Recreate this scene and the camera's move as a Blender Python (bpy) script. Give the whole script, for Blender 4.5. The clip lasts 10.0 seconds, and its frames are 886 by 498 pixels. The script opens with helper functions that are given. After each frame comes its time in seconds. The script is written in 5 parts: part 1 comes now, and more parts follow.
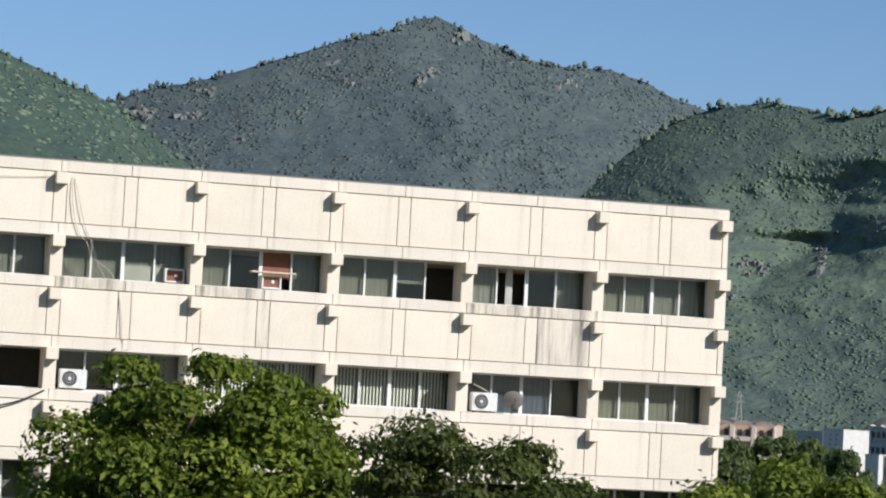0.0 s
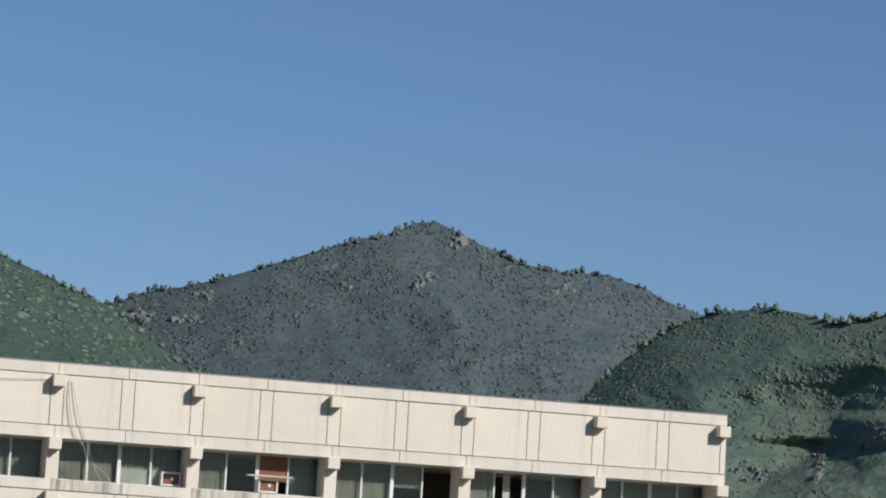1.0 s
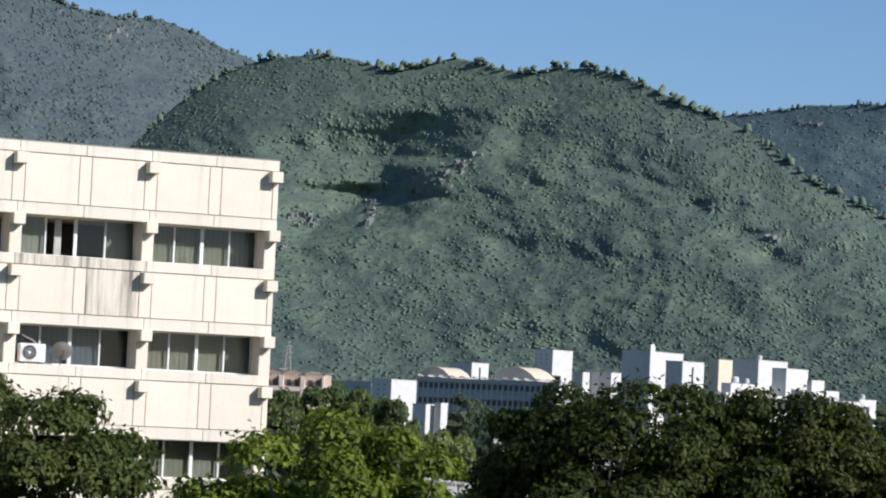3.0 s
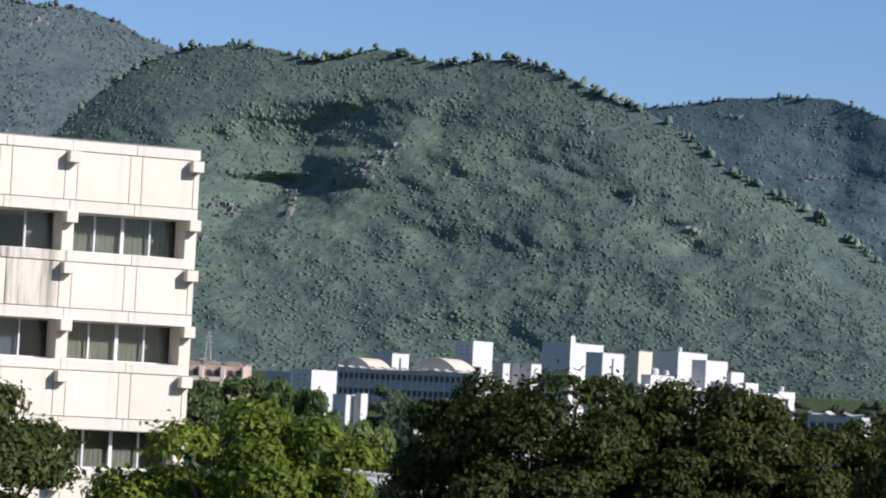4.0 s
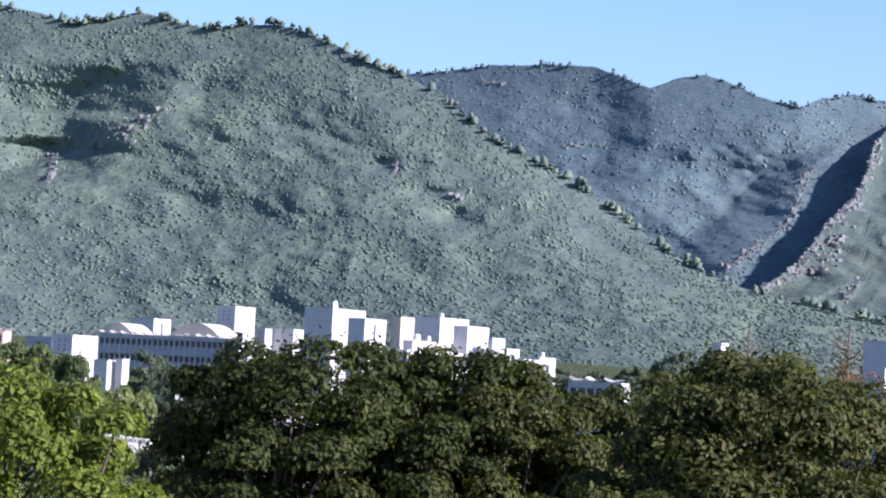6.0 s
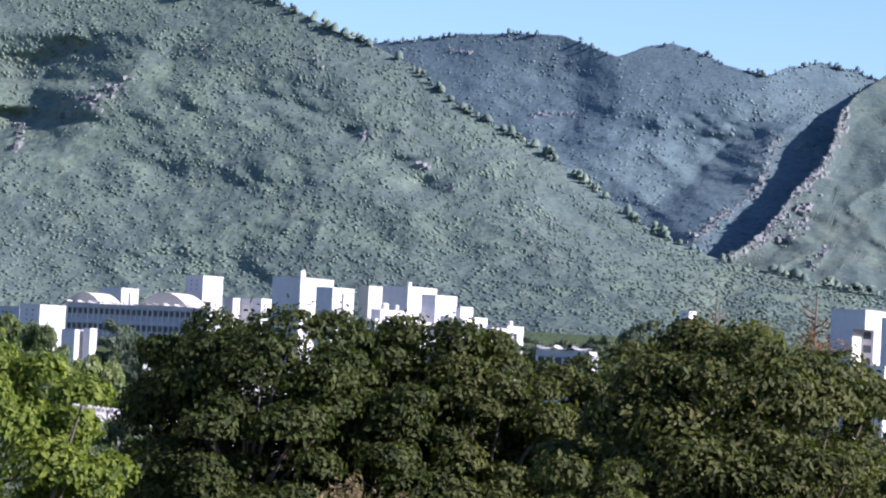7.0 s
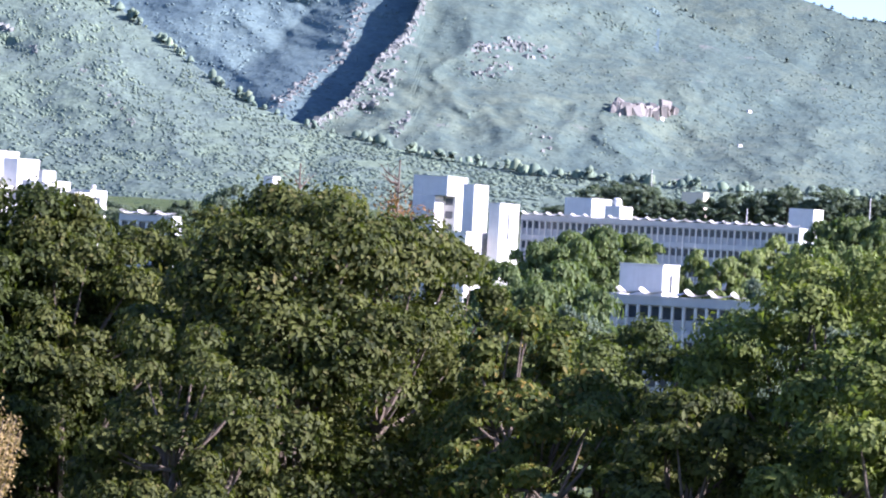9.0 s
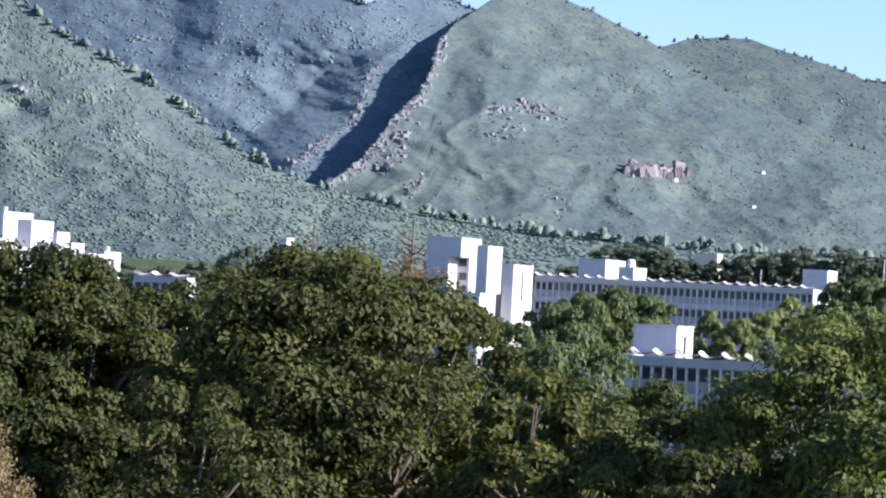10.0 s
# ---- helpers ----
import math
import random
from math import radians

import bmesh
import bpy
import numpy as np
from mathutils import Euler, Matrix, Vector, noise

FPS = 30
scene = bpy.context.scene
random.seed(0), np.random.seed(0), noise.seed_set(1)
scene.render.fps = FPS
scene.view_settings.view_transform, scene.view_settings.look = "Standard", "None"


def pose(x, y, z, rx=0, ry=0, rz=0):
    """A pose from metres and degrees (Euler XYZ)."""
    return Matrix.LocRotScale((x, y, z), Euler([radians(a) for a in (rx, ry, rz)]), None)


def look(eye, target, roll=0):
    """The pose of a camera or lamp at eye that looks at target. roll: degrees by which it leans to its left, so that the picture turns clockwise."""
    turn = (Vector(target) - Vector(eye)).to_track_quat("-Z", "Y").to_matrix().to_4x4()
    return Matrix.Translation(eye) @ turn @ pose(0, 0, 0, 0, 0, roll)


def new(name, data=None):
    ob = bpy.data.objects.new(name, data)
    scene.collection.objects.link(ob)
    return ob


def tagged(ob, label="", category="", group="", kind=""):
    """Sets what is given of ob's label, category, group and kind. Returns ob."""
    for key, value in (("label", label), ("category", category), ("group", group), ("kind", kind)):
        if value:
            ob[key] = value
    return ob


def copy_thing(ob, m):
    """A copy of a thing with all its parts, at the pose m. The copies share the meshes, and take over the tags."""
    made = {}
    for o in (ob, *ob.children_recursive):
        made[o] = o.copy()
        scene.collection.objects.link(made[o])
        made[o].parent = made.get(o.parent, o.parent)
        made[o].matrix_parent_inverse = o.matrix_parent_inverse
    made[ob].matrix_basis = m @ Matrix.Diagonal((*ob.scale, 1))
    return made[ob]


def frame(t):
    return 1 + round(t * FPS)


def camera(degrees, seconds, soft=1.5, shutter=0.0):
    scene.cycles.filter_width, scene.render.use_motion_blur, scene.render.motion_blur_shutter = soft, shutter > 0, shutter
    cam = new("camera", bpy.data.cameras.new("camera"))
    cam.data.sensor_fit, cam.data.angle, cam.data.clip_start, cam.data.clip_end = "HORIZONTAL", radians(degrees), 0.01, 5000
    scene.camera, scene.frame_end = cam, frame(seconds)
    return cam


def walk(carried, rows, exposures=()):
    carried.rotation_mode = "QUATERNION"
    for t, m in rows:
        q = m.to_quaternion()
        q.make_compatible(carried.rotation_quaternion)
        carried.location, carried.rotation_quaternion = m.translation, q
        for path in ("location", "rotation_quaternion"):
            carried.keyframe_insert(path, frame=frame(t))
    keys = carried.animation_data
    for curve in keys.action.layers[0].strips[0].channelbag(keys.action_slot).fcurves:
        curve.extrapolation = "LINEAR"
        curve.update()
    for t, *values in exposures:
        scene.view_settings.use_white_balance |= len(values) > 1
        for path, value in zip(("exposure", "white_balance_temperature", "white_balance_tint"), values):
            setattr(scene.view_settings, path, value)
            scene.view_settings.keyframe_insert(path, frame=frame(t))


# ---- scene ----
EYE = 16.0
cam = camera(16.0, 10.0, soft=2.1)
# seconds, turn to the left, pitch up, lean
ROWS = [
    (0.0, 0.0, 3.57, 2.985),
    (0.5, 0.308, 6.594, 3.164),
    (1.0, 0.157, 7.276, 3.233),
    (1.5, -2.58, 5.724, 3.207),
    (2.0, -5.646, 4.287, 3.096),
    (2.5, -7.353, 3.414, 2.846),
    (4.0, -9.659, 2.983, 2.925),
    (4.5, -11.018, 3.138, 3.07),
    (5.0, -12.231, 2.977, 3.179),
    (5.5, -13.362, 2.707, 3.048),
    (7.0, -14.616, 2.044, 2.824),
    (7.5, -15.593, 1.328, 2.745),
    (8.0, -18.363, 0.895, 2.948),
    (8.5, -21.243, 0.243, 3.069),
    (9.0, -22.281, -0.023, 3.037),
    (9.5, -22.306, 0.167, 3.022),
    (10.0, -21.972, 1.077, 3.009),
]
EXPOSURES = [(0.0, 0.42, 5780, 13), (0.5, 0.15, 5780, 13), (1.0, 0.08, 5780, 13), (1.5, 0.1, 5780, 13), (2.0, 0.2, 5780, 13), (2.5, 0.42, 5730, 13), (4.0, 0.56, 5600, 18), (4.5, 0.64, 5600, 21), (5.0, 0.98, 5580, 25), (5.5, 1.35, 5440, 32), (7.0, 1.4, 5440, 32), (7.5, 1.4, 5440, 32), (8.0, 1.5, 5440, 32), (8.5, 2.1, 5440, 32), (9.0, 2.2, 5440, 32), (9.5, 2.2, 5440, 32), (10.0, 1.6, 5440, 32)]
walk(cam, [(t, pose(0, 0, EYE, 0, 0, yaw) @ pose(0, 0, 0, 90 + pitch) @ pose(0, 0, 0, 0, 0, lean)) for t, yaw, pitch, lean in ROWS], EXPOSURES)

# ---- sky and sun ----
SUN_AZ, SUN_EL = -40.0, 29.0          # the sun's way, turned from +x, and its height
world = bpy.data.worlds.new("sky")
scene.world = world
world.use_nodes = True
wn = world.node_tree.nodes
sky = wn.new("ShaderNodeTexSky")
sky.sky_type = "NISHITA"
sky.sun_disc = False
sky.sun_elevation = radians(SUN_EL)
sky.sun_rotation = radians(90 - SUN_AZ)
sky.altitude = 600
sky.air_density, sky.dust_density, sky.ozone_density = 1.0, 0.6, 4.2
world.node_tree.links.new(sky.outputs[0], wn["Background"].inputs[0])
wn["Background"].inputs[1].default_value = 0.067
sun = new("sun", bpy.data.lights.new("sun", "SUN"))
sun.data.energy, sun.data.angle, sun.data.color = 4.2, radians(0.5), (1.0, 0.93, 0.82)
SUN_WAY = Vector((math.cos(radians(SUN_EL)) * math.cos(radians(SUN_AZ)), math.cos(radians(SUN_EL)) * math.sin(radians(SUN_AZ)), math.sin(radians(SUN_EL))))
sun.matrix_world = look((80, -60, 120), Vector((80, -60, 120)) - SUN_WAY)


# ---- materials ----
def material(name, rough=0.8, metal=0.0):
    m = bpy.data.materials.new(name)
    m.use_nodes = True
    n, l = m.node_tree.nodes, m.node_tree.links
    b = n["Principled BSDF"]
    b.inputs["Roughness"].default_value, b.inputs["Metallic"].default_value = rough, metal
    return m, n, l, b


def noise_node(n, l, scale, detail=4.0, stretch=None, rough=0.55):
    tc = n.new("ShaderNodeTexCoord")
    t = n.new("ShaderNodeTexNoise")
    t.inputs["Scale"].default_value, t.inputs["Detail"].default_value, t.inputs["Roughness"].default_value = scale, detail, rough
    if stretch:
        mp = n.new("ShaderNodeMapping")
        mp.inputs["Scale"].default_value = stretch
        l.new(tc.outputs["Object"], mp.inputs[0])
        l.new(mp.outputs[0], t.inputs[0])
    else:
        l.new(tc.outputs["Object"], t.inputs[0])
    return t


def ramp(n, l, source, stops):
    r = n.new("ShaderNodeValToRGB")
    e = r.color_ramp.elements
    e[0].position, e[0].color = stops[0][0], (*stops[0][1], 1)
    e[1].position, e[1].color = stops[-1][0], (*stops[-1][1], 1)
    for p, c in stops[1:-1]:
        x = e.new(p)
        x.color = (*c, 1)
    l.new(source, r.inputs[0])
    return r


def mixed(n, l, fac, a, b, kind="MIX"):
    x = n.new("ShaderNodeMix")
    x.data_type, x.blend_type = "RGBA", kind
    for s, v in ((0, fac), (6, a), (7, b)):
        if isinstance(v, (int, float)):
            x.inputs[s].default_value = v
        elif isinstance(v, tuple):
            x.inputs[s].default_value = (*v, 1)
        else:
            l.new(v, x.inputs[s])
    return x.outputs[2]


def bumped(n, l, b, source, strength, distance):
    x = n.new("ShaderNodeBump")
    x.inputs["Strength"].default_value, x.inputs["Distance"].default_value = strength, distance
    l.new(source, x.inputs["Height"])
    l.new(x.outputs[0], b.inputs["Normal"])


def plaster(name, low, high, stain, streak=0.5, rough=0.85, vary=0.06, start=0.52):
    """Painted concrete with a faint mottle, a grain, and streaks that run down it."""
    m, n, l, b = material(name, rough)
    wide = noise_node(n, l, 0.7, 5)
    fine = noise_node(n, l, 14, 4)
    run = noise_node(n, l, 1.0, 5, (2.6, 2.6, 0.18), 0.65)
    c = ramp(n, l, wide.outputs[0], [(0.3, low), (0.7, high)]).outputs[0]
    f = ramp(n, l, run.outputs[0], [(start, (0, 0, 0)), (start + 0.26, (streak, streak, streak))]).outputs[0]
    c = mixed(n, l, f, c, stain)
    g = ramp(n, l, fine.outputs[0], [(0.3, (0.9, 0.9, 0.9)), (0.7, (1, 1, 1))]).outputs[0]
    c = mixed(n, l, 1.0, c, g, "MULTIPLY")
    info = n.new("ShaderNodeObjectInfo")
    v = ramp(n, l, info.outputs["Random"], [(0, (1 - vary, 1 - vary, 1 - vary * 1.2)), (1, (1, 1, 1))]).outputs[0]
    c = mixed(n, l, 1.0, c, v, "MULTIPLY")
    l.new(c, b.inputs["Base Color"])
    bumped(n, l, b, fine.outputs[0], 0.25, 0.02)
    return m


def plain(name, colour, rough=0.6, metal=0.0, scale=6.0, depth=0.18):
    m, n, l, b = material(name, rough, metal)
    t = noise_node(n, l, scale, 5)
    c = ramp(n, l, t.outputs[0], [(0.3, tuple(x * (1 - depth) for x in colour)), (0.7, colour)]).outputs[0]
    l.new(c, b.inputs["Base Color"])
    bumped(n, l, b, t.outputs[0], 0.1, 0.01)
    return m


def foliage(name, dark, light, dry=None, dry_part=0.0):
    """Leaves: each of its own tone, letting some light through."""
    m, n, l, b = material(name, 0.6)
    geo = n.new("ShaderNodeNewGeometry")
    stops = [(0.0, dark), (0.75, light)]
    if dry:
        stops += [(1 - dry_part, light), (1.0, dry)]
        stops[1] = (0.6, light)
    c = ramp(n, l, geo.outputs["Random Per Island"], stops).outputs[0]
    t = noise_node(n, l, 0.5, 3)
    g = ramp(n, l, t.outputs[0], [(0.3, (0.6, 0.65, 0.6)), (0.7, (1.15, 1.1, 1.0))]).outputs[0]
    c = mixed(n, l, 1.0, c, g, "MULTIPLY")
    l.new(c, b.inputs["Base Color"])
    b.inputs["Specular IOR Level"].default_value = 0.12
    tr = n.new("ShaderNodeBsdfTranslucent")
    l.new(mixed(n, l, 1.0, c, (1.3, 1.5, 0.5), "MULTIPLY"), tr.inputs[0])
    mix = n.new("ShaderNodeMixShader")
    mix.inputs[0].default_value = 0.35
    l.new(b.outputs[0], mix.inputs[1])
    l.new(tr.outputs[0], mix.inputs[2])
    l.new(mix.outputs[0], n["Material Output"].inputs[0])
    return m


def scrub(name, dark, light, dry):
    """Bushes on a slope: each of its own tone, in drifts of darker wood and drier grass."""
    m, n, l, b = material(name, 0.85)
    b.inputs["Specular IOR Level"].default_value = 0.1
    geo = n.new("ShaderNodeNewGeometry")
    c = ramp(n, l, geo.outputs["Random Per Island"], [(0.0, dark), (0.8, light), (1.0, dry)]).outputs[0]
    for scale, low, high in ((0.011, 0.84, 1.16), (0.06, 0.90, 1.10)):
        t = noise_node(n, l, scale, 5, (1, 1, 2.2), 0.6)
        g = ramp(n, l, t.outputs[0], [(0.34, (low, low, low * 1.03)), (0.66, (high, high, high * 0.95))]).outputs[0]
        c = mixed(n, l, 1.0, c, g, "MULTIPLY")
    l.new(c, b.inputs["Base Color"])
    return m


def hillside(name, green, dark, pale, rock, scale=1.0, rock_at=0.66):
    """Scrub over stony slopes: patches of wood, grass and bare rock."""
    m, n, l, b = material(name, 0.95)
    b.inputs["Specular IOR Level"].default_value = 0.1
    wide = noise_node(n, l, 0.006 * scale, 6, rough=0.6)
    mid = noise_node(n, l, 0.05 * scale, 5, rough=0.65)
    fine = noise_node(n, l, 0.22 * scale, 3, rough=0.55)
    c = ramp(n, l, wide.outputs[0], [(0.35, green), (0.65, pale)]).outputs[0]
    f = ramp(n, l, mid.outputs[0], [(0.42, (0, 0, 0)), (0.62, (0.85, 0.85, 0.85))]).outputs[0]
    c = mixed(n, l, f, c, dark)
    rk = noise_node(n, l, 0.022 * scale, 7, (1, 1, 1.7), 0.7)
    f = ramp(n, l, rk.outputs[0], [(rock_at, (0, 0, 0)), (rock_at + 0.06, (0.9, 0.9, 0.9))]).outputs[0]
    c = mixed(n, l, f, c, rock)
    g = ramp(n, l, fine.outputs[0], [(0.3, (0.8, 0.8, 0.8)), (0.7, (1.12, 1.12, 1.12))]).outputs[0]
    c = mixed(n, l, 1.0, c, g, "MULTIPLY")
    l.new(c, b.inputs["Base Color"])
    rise = n.new("ShaderNodeMath")
    rise.operation = "MULTIPLY_ADD"
    rise.inputs[1].default_value = 0.55
    l.new(fine.outputs[0], rise.inputs[0])
    l.new(mid.outputs[0], rise.inputs[2])
    bumped(n, l, b, rise.outputs[0], 0.6, 3.0)
    return m


def glass(name, tint=(0.86, 0.88, 0.83)):
    m = bpy.data.materials.new(name)
    m.use_nodes = True
    n, l = m.node_tree.nodes, m.node_tree.links
    n.remove(n["Principled BSDF"])
    a, g, mix, fr = n.new("ShaderNodeBsdfTransparent"), n.new("ShaderNodeBsdfGlossy"), n.new("ShaderNodeMixShader"), n.new("ShaderNodeFresnel")
    a.inputs[0].default_value = (*tint, 1)
    g.inputs["Roughness"].default_value = 0.03
    fr.inputs[0].default_value = 1.38
    l.new(fr.outputs[0], mix.inputs[0])
    l.new(a.outputs[0], mix.inputs[1])
    l.new(g.outputs[0], mix.inputs[2])
    l.new(mix.outputs[0], n["Material Output"].inputs[0])
    return m


CREAM = plaster("cream_painted_concrete", (0.74, 0.645, 0.505), (0.82, 0.725, 0.58), (0.46, 0.39, 0.31), 0.35)
CREAM_BEAM = plaster("cream_concrete_beam", (0.71, 0.63, 0.505), (0.80, 0.715, 0.585), (0.42, 0.36, 0.29), 0.55)
STAINED = plaster("water_stained_concrete", (0.68, 0.60, 0.475), (0.78, 0.69, 0.555), (0.10, 0.09, 0.07), 0.9, start=0.44)
JOINT = plain("dark_joint", (0.34, 0.285, 0.22), 0.9)
SLAB = plain("grey_roof_slab", (0.22, 0.20, 0.18), 0.9)
# darkened base colour stands in for the unlit rooms behind the glass
ROOM = plain("room_shade_wall", (0.10, 0.10, 0.09), 0.9)
WHITE_FRAME = plain("white_window_frame", (0.74, 0.74, 0.70), 0.45)
CURTAIN = plain("grey_green_blind", (0.36, 0.36, 0.29), 0.9, scale=3)
CURTAIN_PALE = plain("pale_blind", (0.42, 0.41, 0.36), 0.9, scale=3)
CURTAIN_BLUE = plain("blue_grey_curtain", (0.18, 0.21, 0.28), 0.9, scale=3)
SLAT = plain("off_white_slat", (0.66, 0.66, 0.60), 0.8)
BOARD = plain("rust_brown_board", (0.22, 0.09, 0.05), 0.8)
GLASS = glass("window_glass")
AC_WHITE = plain("off_white_enamel", (0.70, 0.69, 0.64), 0.5)
AC_DARK = plain("dark_grille", (0.06, 0.06, 0.06), 0.6)
DISH = plain("grey_dish_metal", (0.50, 0.46, 0.42), 0.5, 0.2)
WIRE = plain("weathered_cable", (0.46, 0.41, 0.35), 0.8)
BLACK_WIRE = plain("black_cable", (0.05, 0.05, 0.05), 0.7)
WHITEWASH = plaster("white_render", (0.58, 0.555, 0.51), (0.67, 0.645, 0.60), (0.40, 0.385, 0.35), 0.45)
# darker copy of the white render: the wing fronts' shade put into the colour
SHADEWASH = plaster("shaded_white_render", (0.40, 0.40, 0.40), (0.48, 0.48, 0.475), (0.36, 0.37, 0.38), 0.4)
BEIGE = plaster("beige_render", (0.62, 0.52, 0.38), (0.70, 0.60, 0.45), (0.4, 0.33, 0.25), 0.3)
BRICK = plaster("pink_brick_render", (0.50, 0.35, 0.26), (0.58, 0.42, 0.32), (0.32, 0.2, 0.15), 0.3)
BRICK_PALE = plaster("pale_pink_render", (0.66, 0.54, 0.44), (0.72, 0.60, 0.50), (0.4, 0.28, 0.22), 0.3)
DARK_PANE = plain("dark_window_pane", (0.05, 0.06, 0.075), 0.15)
BARK = plain("grey_brown_bark", (0.14, 0.105, 0.075), 0.95, scale=9, depth=0.5)
LEAF_BRIGHT = foliage("bright_green_leaves", (0.050, 0.080, 0.014), (0.195, 0.235, 0.036))
LEAF_DEEP = foliage("deep_green_leaves", (0.016, 0.025, 0.008), (0.072, 0.088, 0.024))
LEAF_WARM = foliage("olive_tinged_leaves", (0.034, 0.046, 0.016), (0.105, 0.125, 0.038))
LEAF_LIGHT = foliage("fresh_green_leaves", (0.044, 0.062, 0.019), (0.156, 0.181, 0.050))
LEAF_OLIVE = foliage("olive_green_leaves", (0.021, 0.029, 0.010), (0.094, 0.104, 0.030), (0.138, 0.118, 0.045), 0.08)
LEAF_YELLOW = foliage("yellowing_leaves", (0.045, 0.062, 0.018), (0.115, 0.128, 0.034), (0.30, 0.19, 0.05), 0.14)
LEAF_DRY = foliage("dry_straw_leaves", (0.15, 0.105, 0.05), (0.29, 0.22, 0.11))
LEAF_RUST = foliage("russet_dry_leaves", (0.10, 0.055, 0.03), (0.26, 0.14, 0.07))
# far-wood tones, lifted towards grey to carry the haze
LEAF_DEEP2 = foliage("hazed_green_leaves", (0.072, 0.098, 0.076), (0.130, 0.160, 0.108))
LEAF_MID = foliage("grey_green_leaves", (0.070, 0.098, 0.046), (0.145, 0.180, 0.072))
LEAF_PALE = foliage("pale_green_leaves", (0.11, 0.14, 0.055), (0.22, 0.255, 0.10))
SCRUB = scrub("hill_scrub_leaves", (0.104, 0.139, 0.107), (0.135, 0.175, 0.121), (0.148, 0.179, 0.117))
SCRUB_PALE = scrub("pale_hill_scrub_leaves", (0.077, 0.109, 0.089), (0.103, 0.134, 0.102), (0.122, 0.146, 0.105))
ROCK = plaster("weathered_limestone", (0.150, 0.158, 0.145), (0.205, 0.207, 0.185), (0.10, 0.110, 0.108), 0.7)
CLIFF = plaster("orange_stained_limestone", (0.20, 0.175, 0.15), (0.27, 0.25, 0.22), (0.14, 0.14, 0.135), 0.8)
# needle tones pushed towards blue, standing in for distance haze
PINE = scrub("haze_tinted_pine_needles", (0.075, 0.098, 0.098), (0.101, 0.125, 0.118), (0.126, 0.143, 0.130))
PINE_FAR = scrub("haze_tinted_far_needles", (0.098, 0.142, 0.141), (0.119, 0.165, 0.157), (0.134, 0.176, 0.162))
GRASS = hillside("park_grass", (0.07, 0.10, 0.035), (0.045, 0.07, 0.025), (0.11, 0.12, 0.05), (0.16, 0.14, 0.10), 8.0, 0.7)

# ---- mesh helpers ----
def part(name, bm, mat, parent=None, label=""):
    """Links a bmesh as one mesh object, under a thing or a part."""
    me = bpy.data.meshes.new(name)
    bm.to_mesh(me)
    bm.free()
    me.materials.append(mat)
    ob = new(name, me)
    ob.parent = parent
    return tagged(ob, label)


def shared(name, me, parent, place, label=""):
    """An object on a mesh that others use too."""
    ob = new(name, me)
    ob.parent = parent
    ob.matrix_basis = place
    return tagged(ob, label)


def raw(name, verts, faces, mat, parent=None, smooth=False):
    """A mesh object from arrays: verts (n, 3), faces (m, k)."""
    me = bpy.data.meshes.new(name)
    verts, faces = np.asarray(verts, np.float32), np.asarray(faces, np.int32)
    k = faces.shape[1]
    me.vertices.add(len(verts))
    me.vertices.foreach_set("co", verts.ravel())
    me.loops.add(faces.size)
    me.loops.foreach_set("vertex_index", faces.ravel())
    me.polygons.add(len(faces))
    me.polygons.foreach_set("loop_start", np.arange(0, faces.size, k, dtype=np.int32))
    if smooth:
        me.polygons.foreach_set("use_smooth", np.ones(len(faces), bool))
    me.materials.append(mat)
    me.update(calc_edges=True)
    ob = new(name, me)
    ob.parent = parent
    return ob


def box(bm, x0, x1, y0, y1, z0, z1, bevel=0.0):
    v = [bm.verts.new(p) for p in ((x0, y0, z0), (x1, y0, z0), (x1, y1, z0), (x0, y1, z0), (x0, y0, z1), (x1, y0, z1), (x1, y1, z1), (x0, y1, z1))]
    f = [bm.faces.new([v[i] for i in q]) for q in ((3, 2, 1, 0), (4, 5, 6, 7), (0, 1, 5, 4), (1, 2, 6, 5), (2, 3, 7, 6), (3, 0, 4, 7))]
    if bevel:
        bmesh.ops.bevel(bm, geom=list({e for q in f for e in q.edges}), offset=bevel, segments=1, affect="EDGES")
    return bm


def boxes(*sizes, bevel=0.0):
    bm = bmesh.new()
    for s in sizes:
        box(bm, *s, bevel=bevel)
    return bm


BOX_MESHES = {}


def box_mesh(w, d, h, mat, bevel=0.012):
    """A shared block: x across its middle, y from 0 back, z from 0 up."""
    key = (round(w, 3), round(d, 3), round(h, 3), mat.name)
    if key not in BOX_MESHES:
        me = bpy.data.meshes.new("block")
        bm = boxes((-w / 2, w / 2, 0, d, 0, h), bevel=bevel)
        bm.to_mesh(me)
        bm.free()
        me.materials.append(mat)
        BOX_MESHES[key] = me
    return BOX_MESHES[key]


def tube(bm, a, b, ra, rb, sides=6):
    a, b = Vector(a), Vector(b)
    way = (b - a).normalized()
    u = way.orthogonal().normalized()
    w = way.cross(u)
    rings = []
    for p, r in ((a, ra), (b, rb)):
        rings.append([bm.verts.new(p + r * (math.cos(t) * u + math.sin(t) * w)) for t in (2 * math.pi * i / sides for i in range(sides))])
    for i in range(sides):
        bm.faces.new((rings[0][i], rings[0][(i + 1) % sides], rings[1][(i + 1) % sides], rings[1][i]))
    bm.faces.new(rings[0][::-1])
    bm.faces.new(rings[1])


def wire(bm, points, r):
    for a, b in zip(points, points[1:]):
        tube(bm, a, b, r, r, 5)


def hump(x, edge0, edge1):
    t = np.clip((x - edge0) / (edge1 - edge0), 0, 1)
    return t * t * (3 - 2 * t)


# value noise on arrays
GRID = np.random.RandomState(7).rand(256, 256)


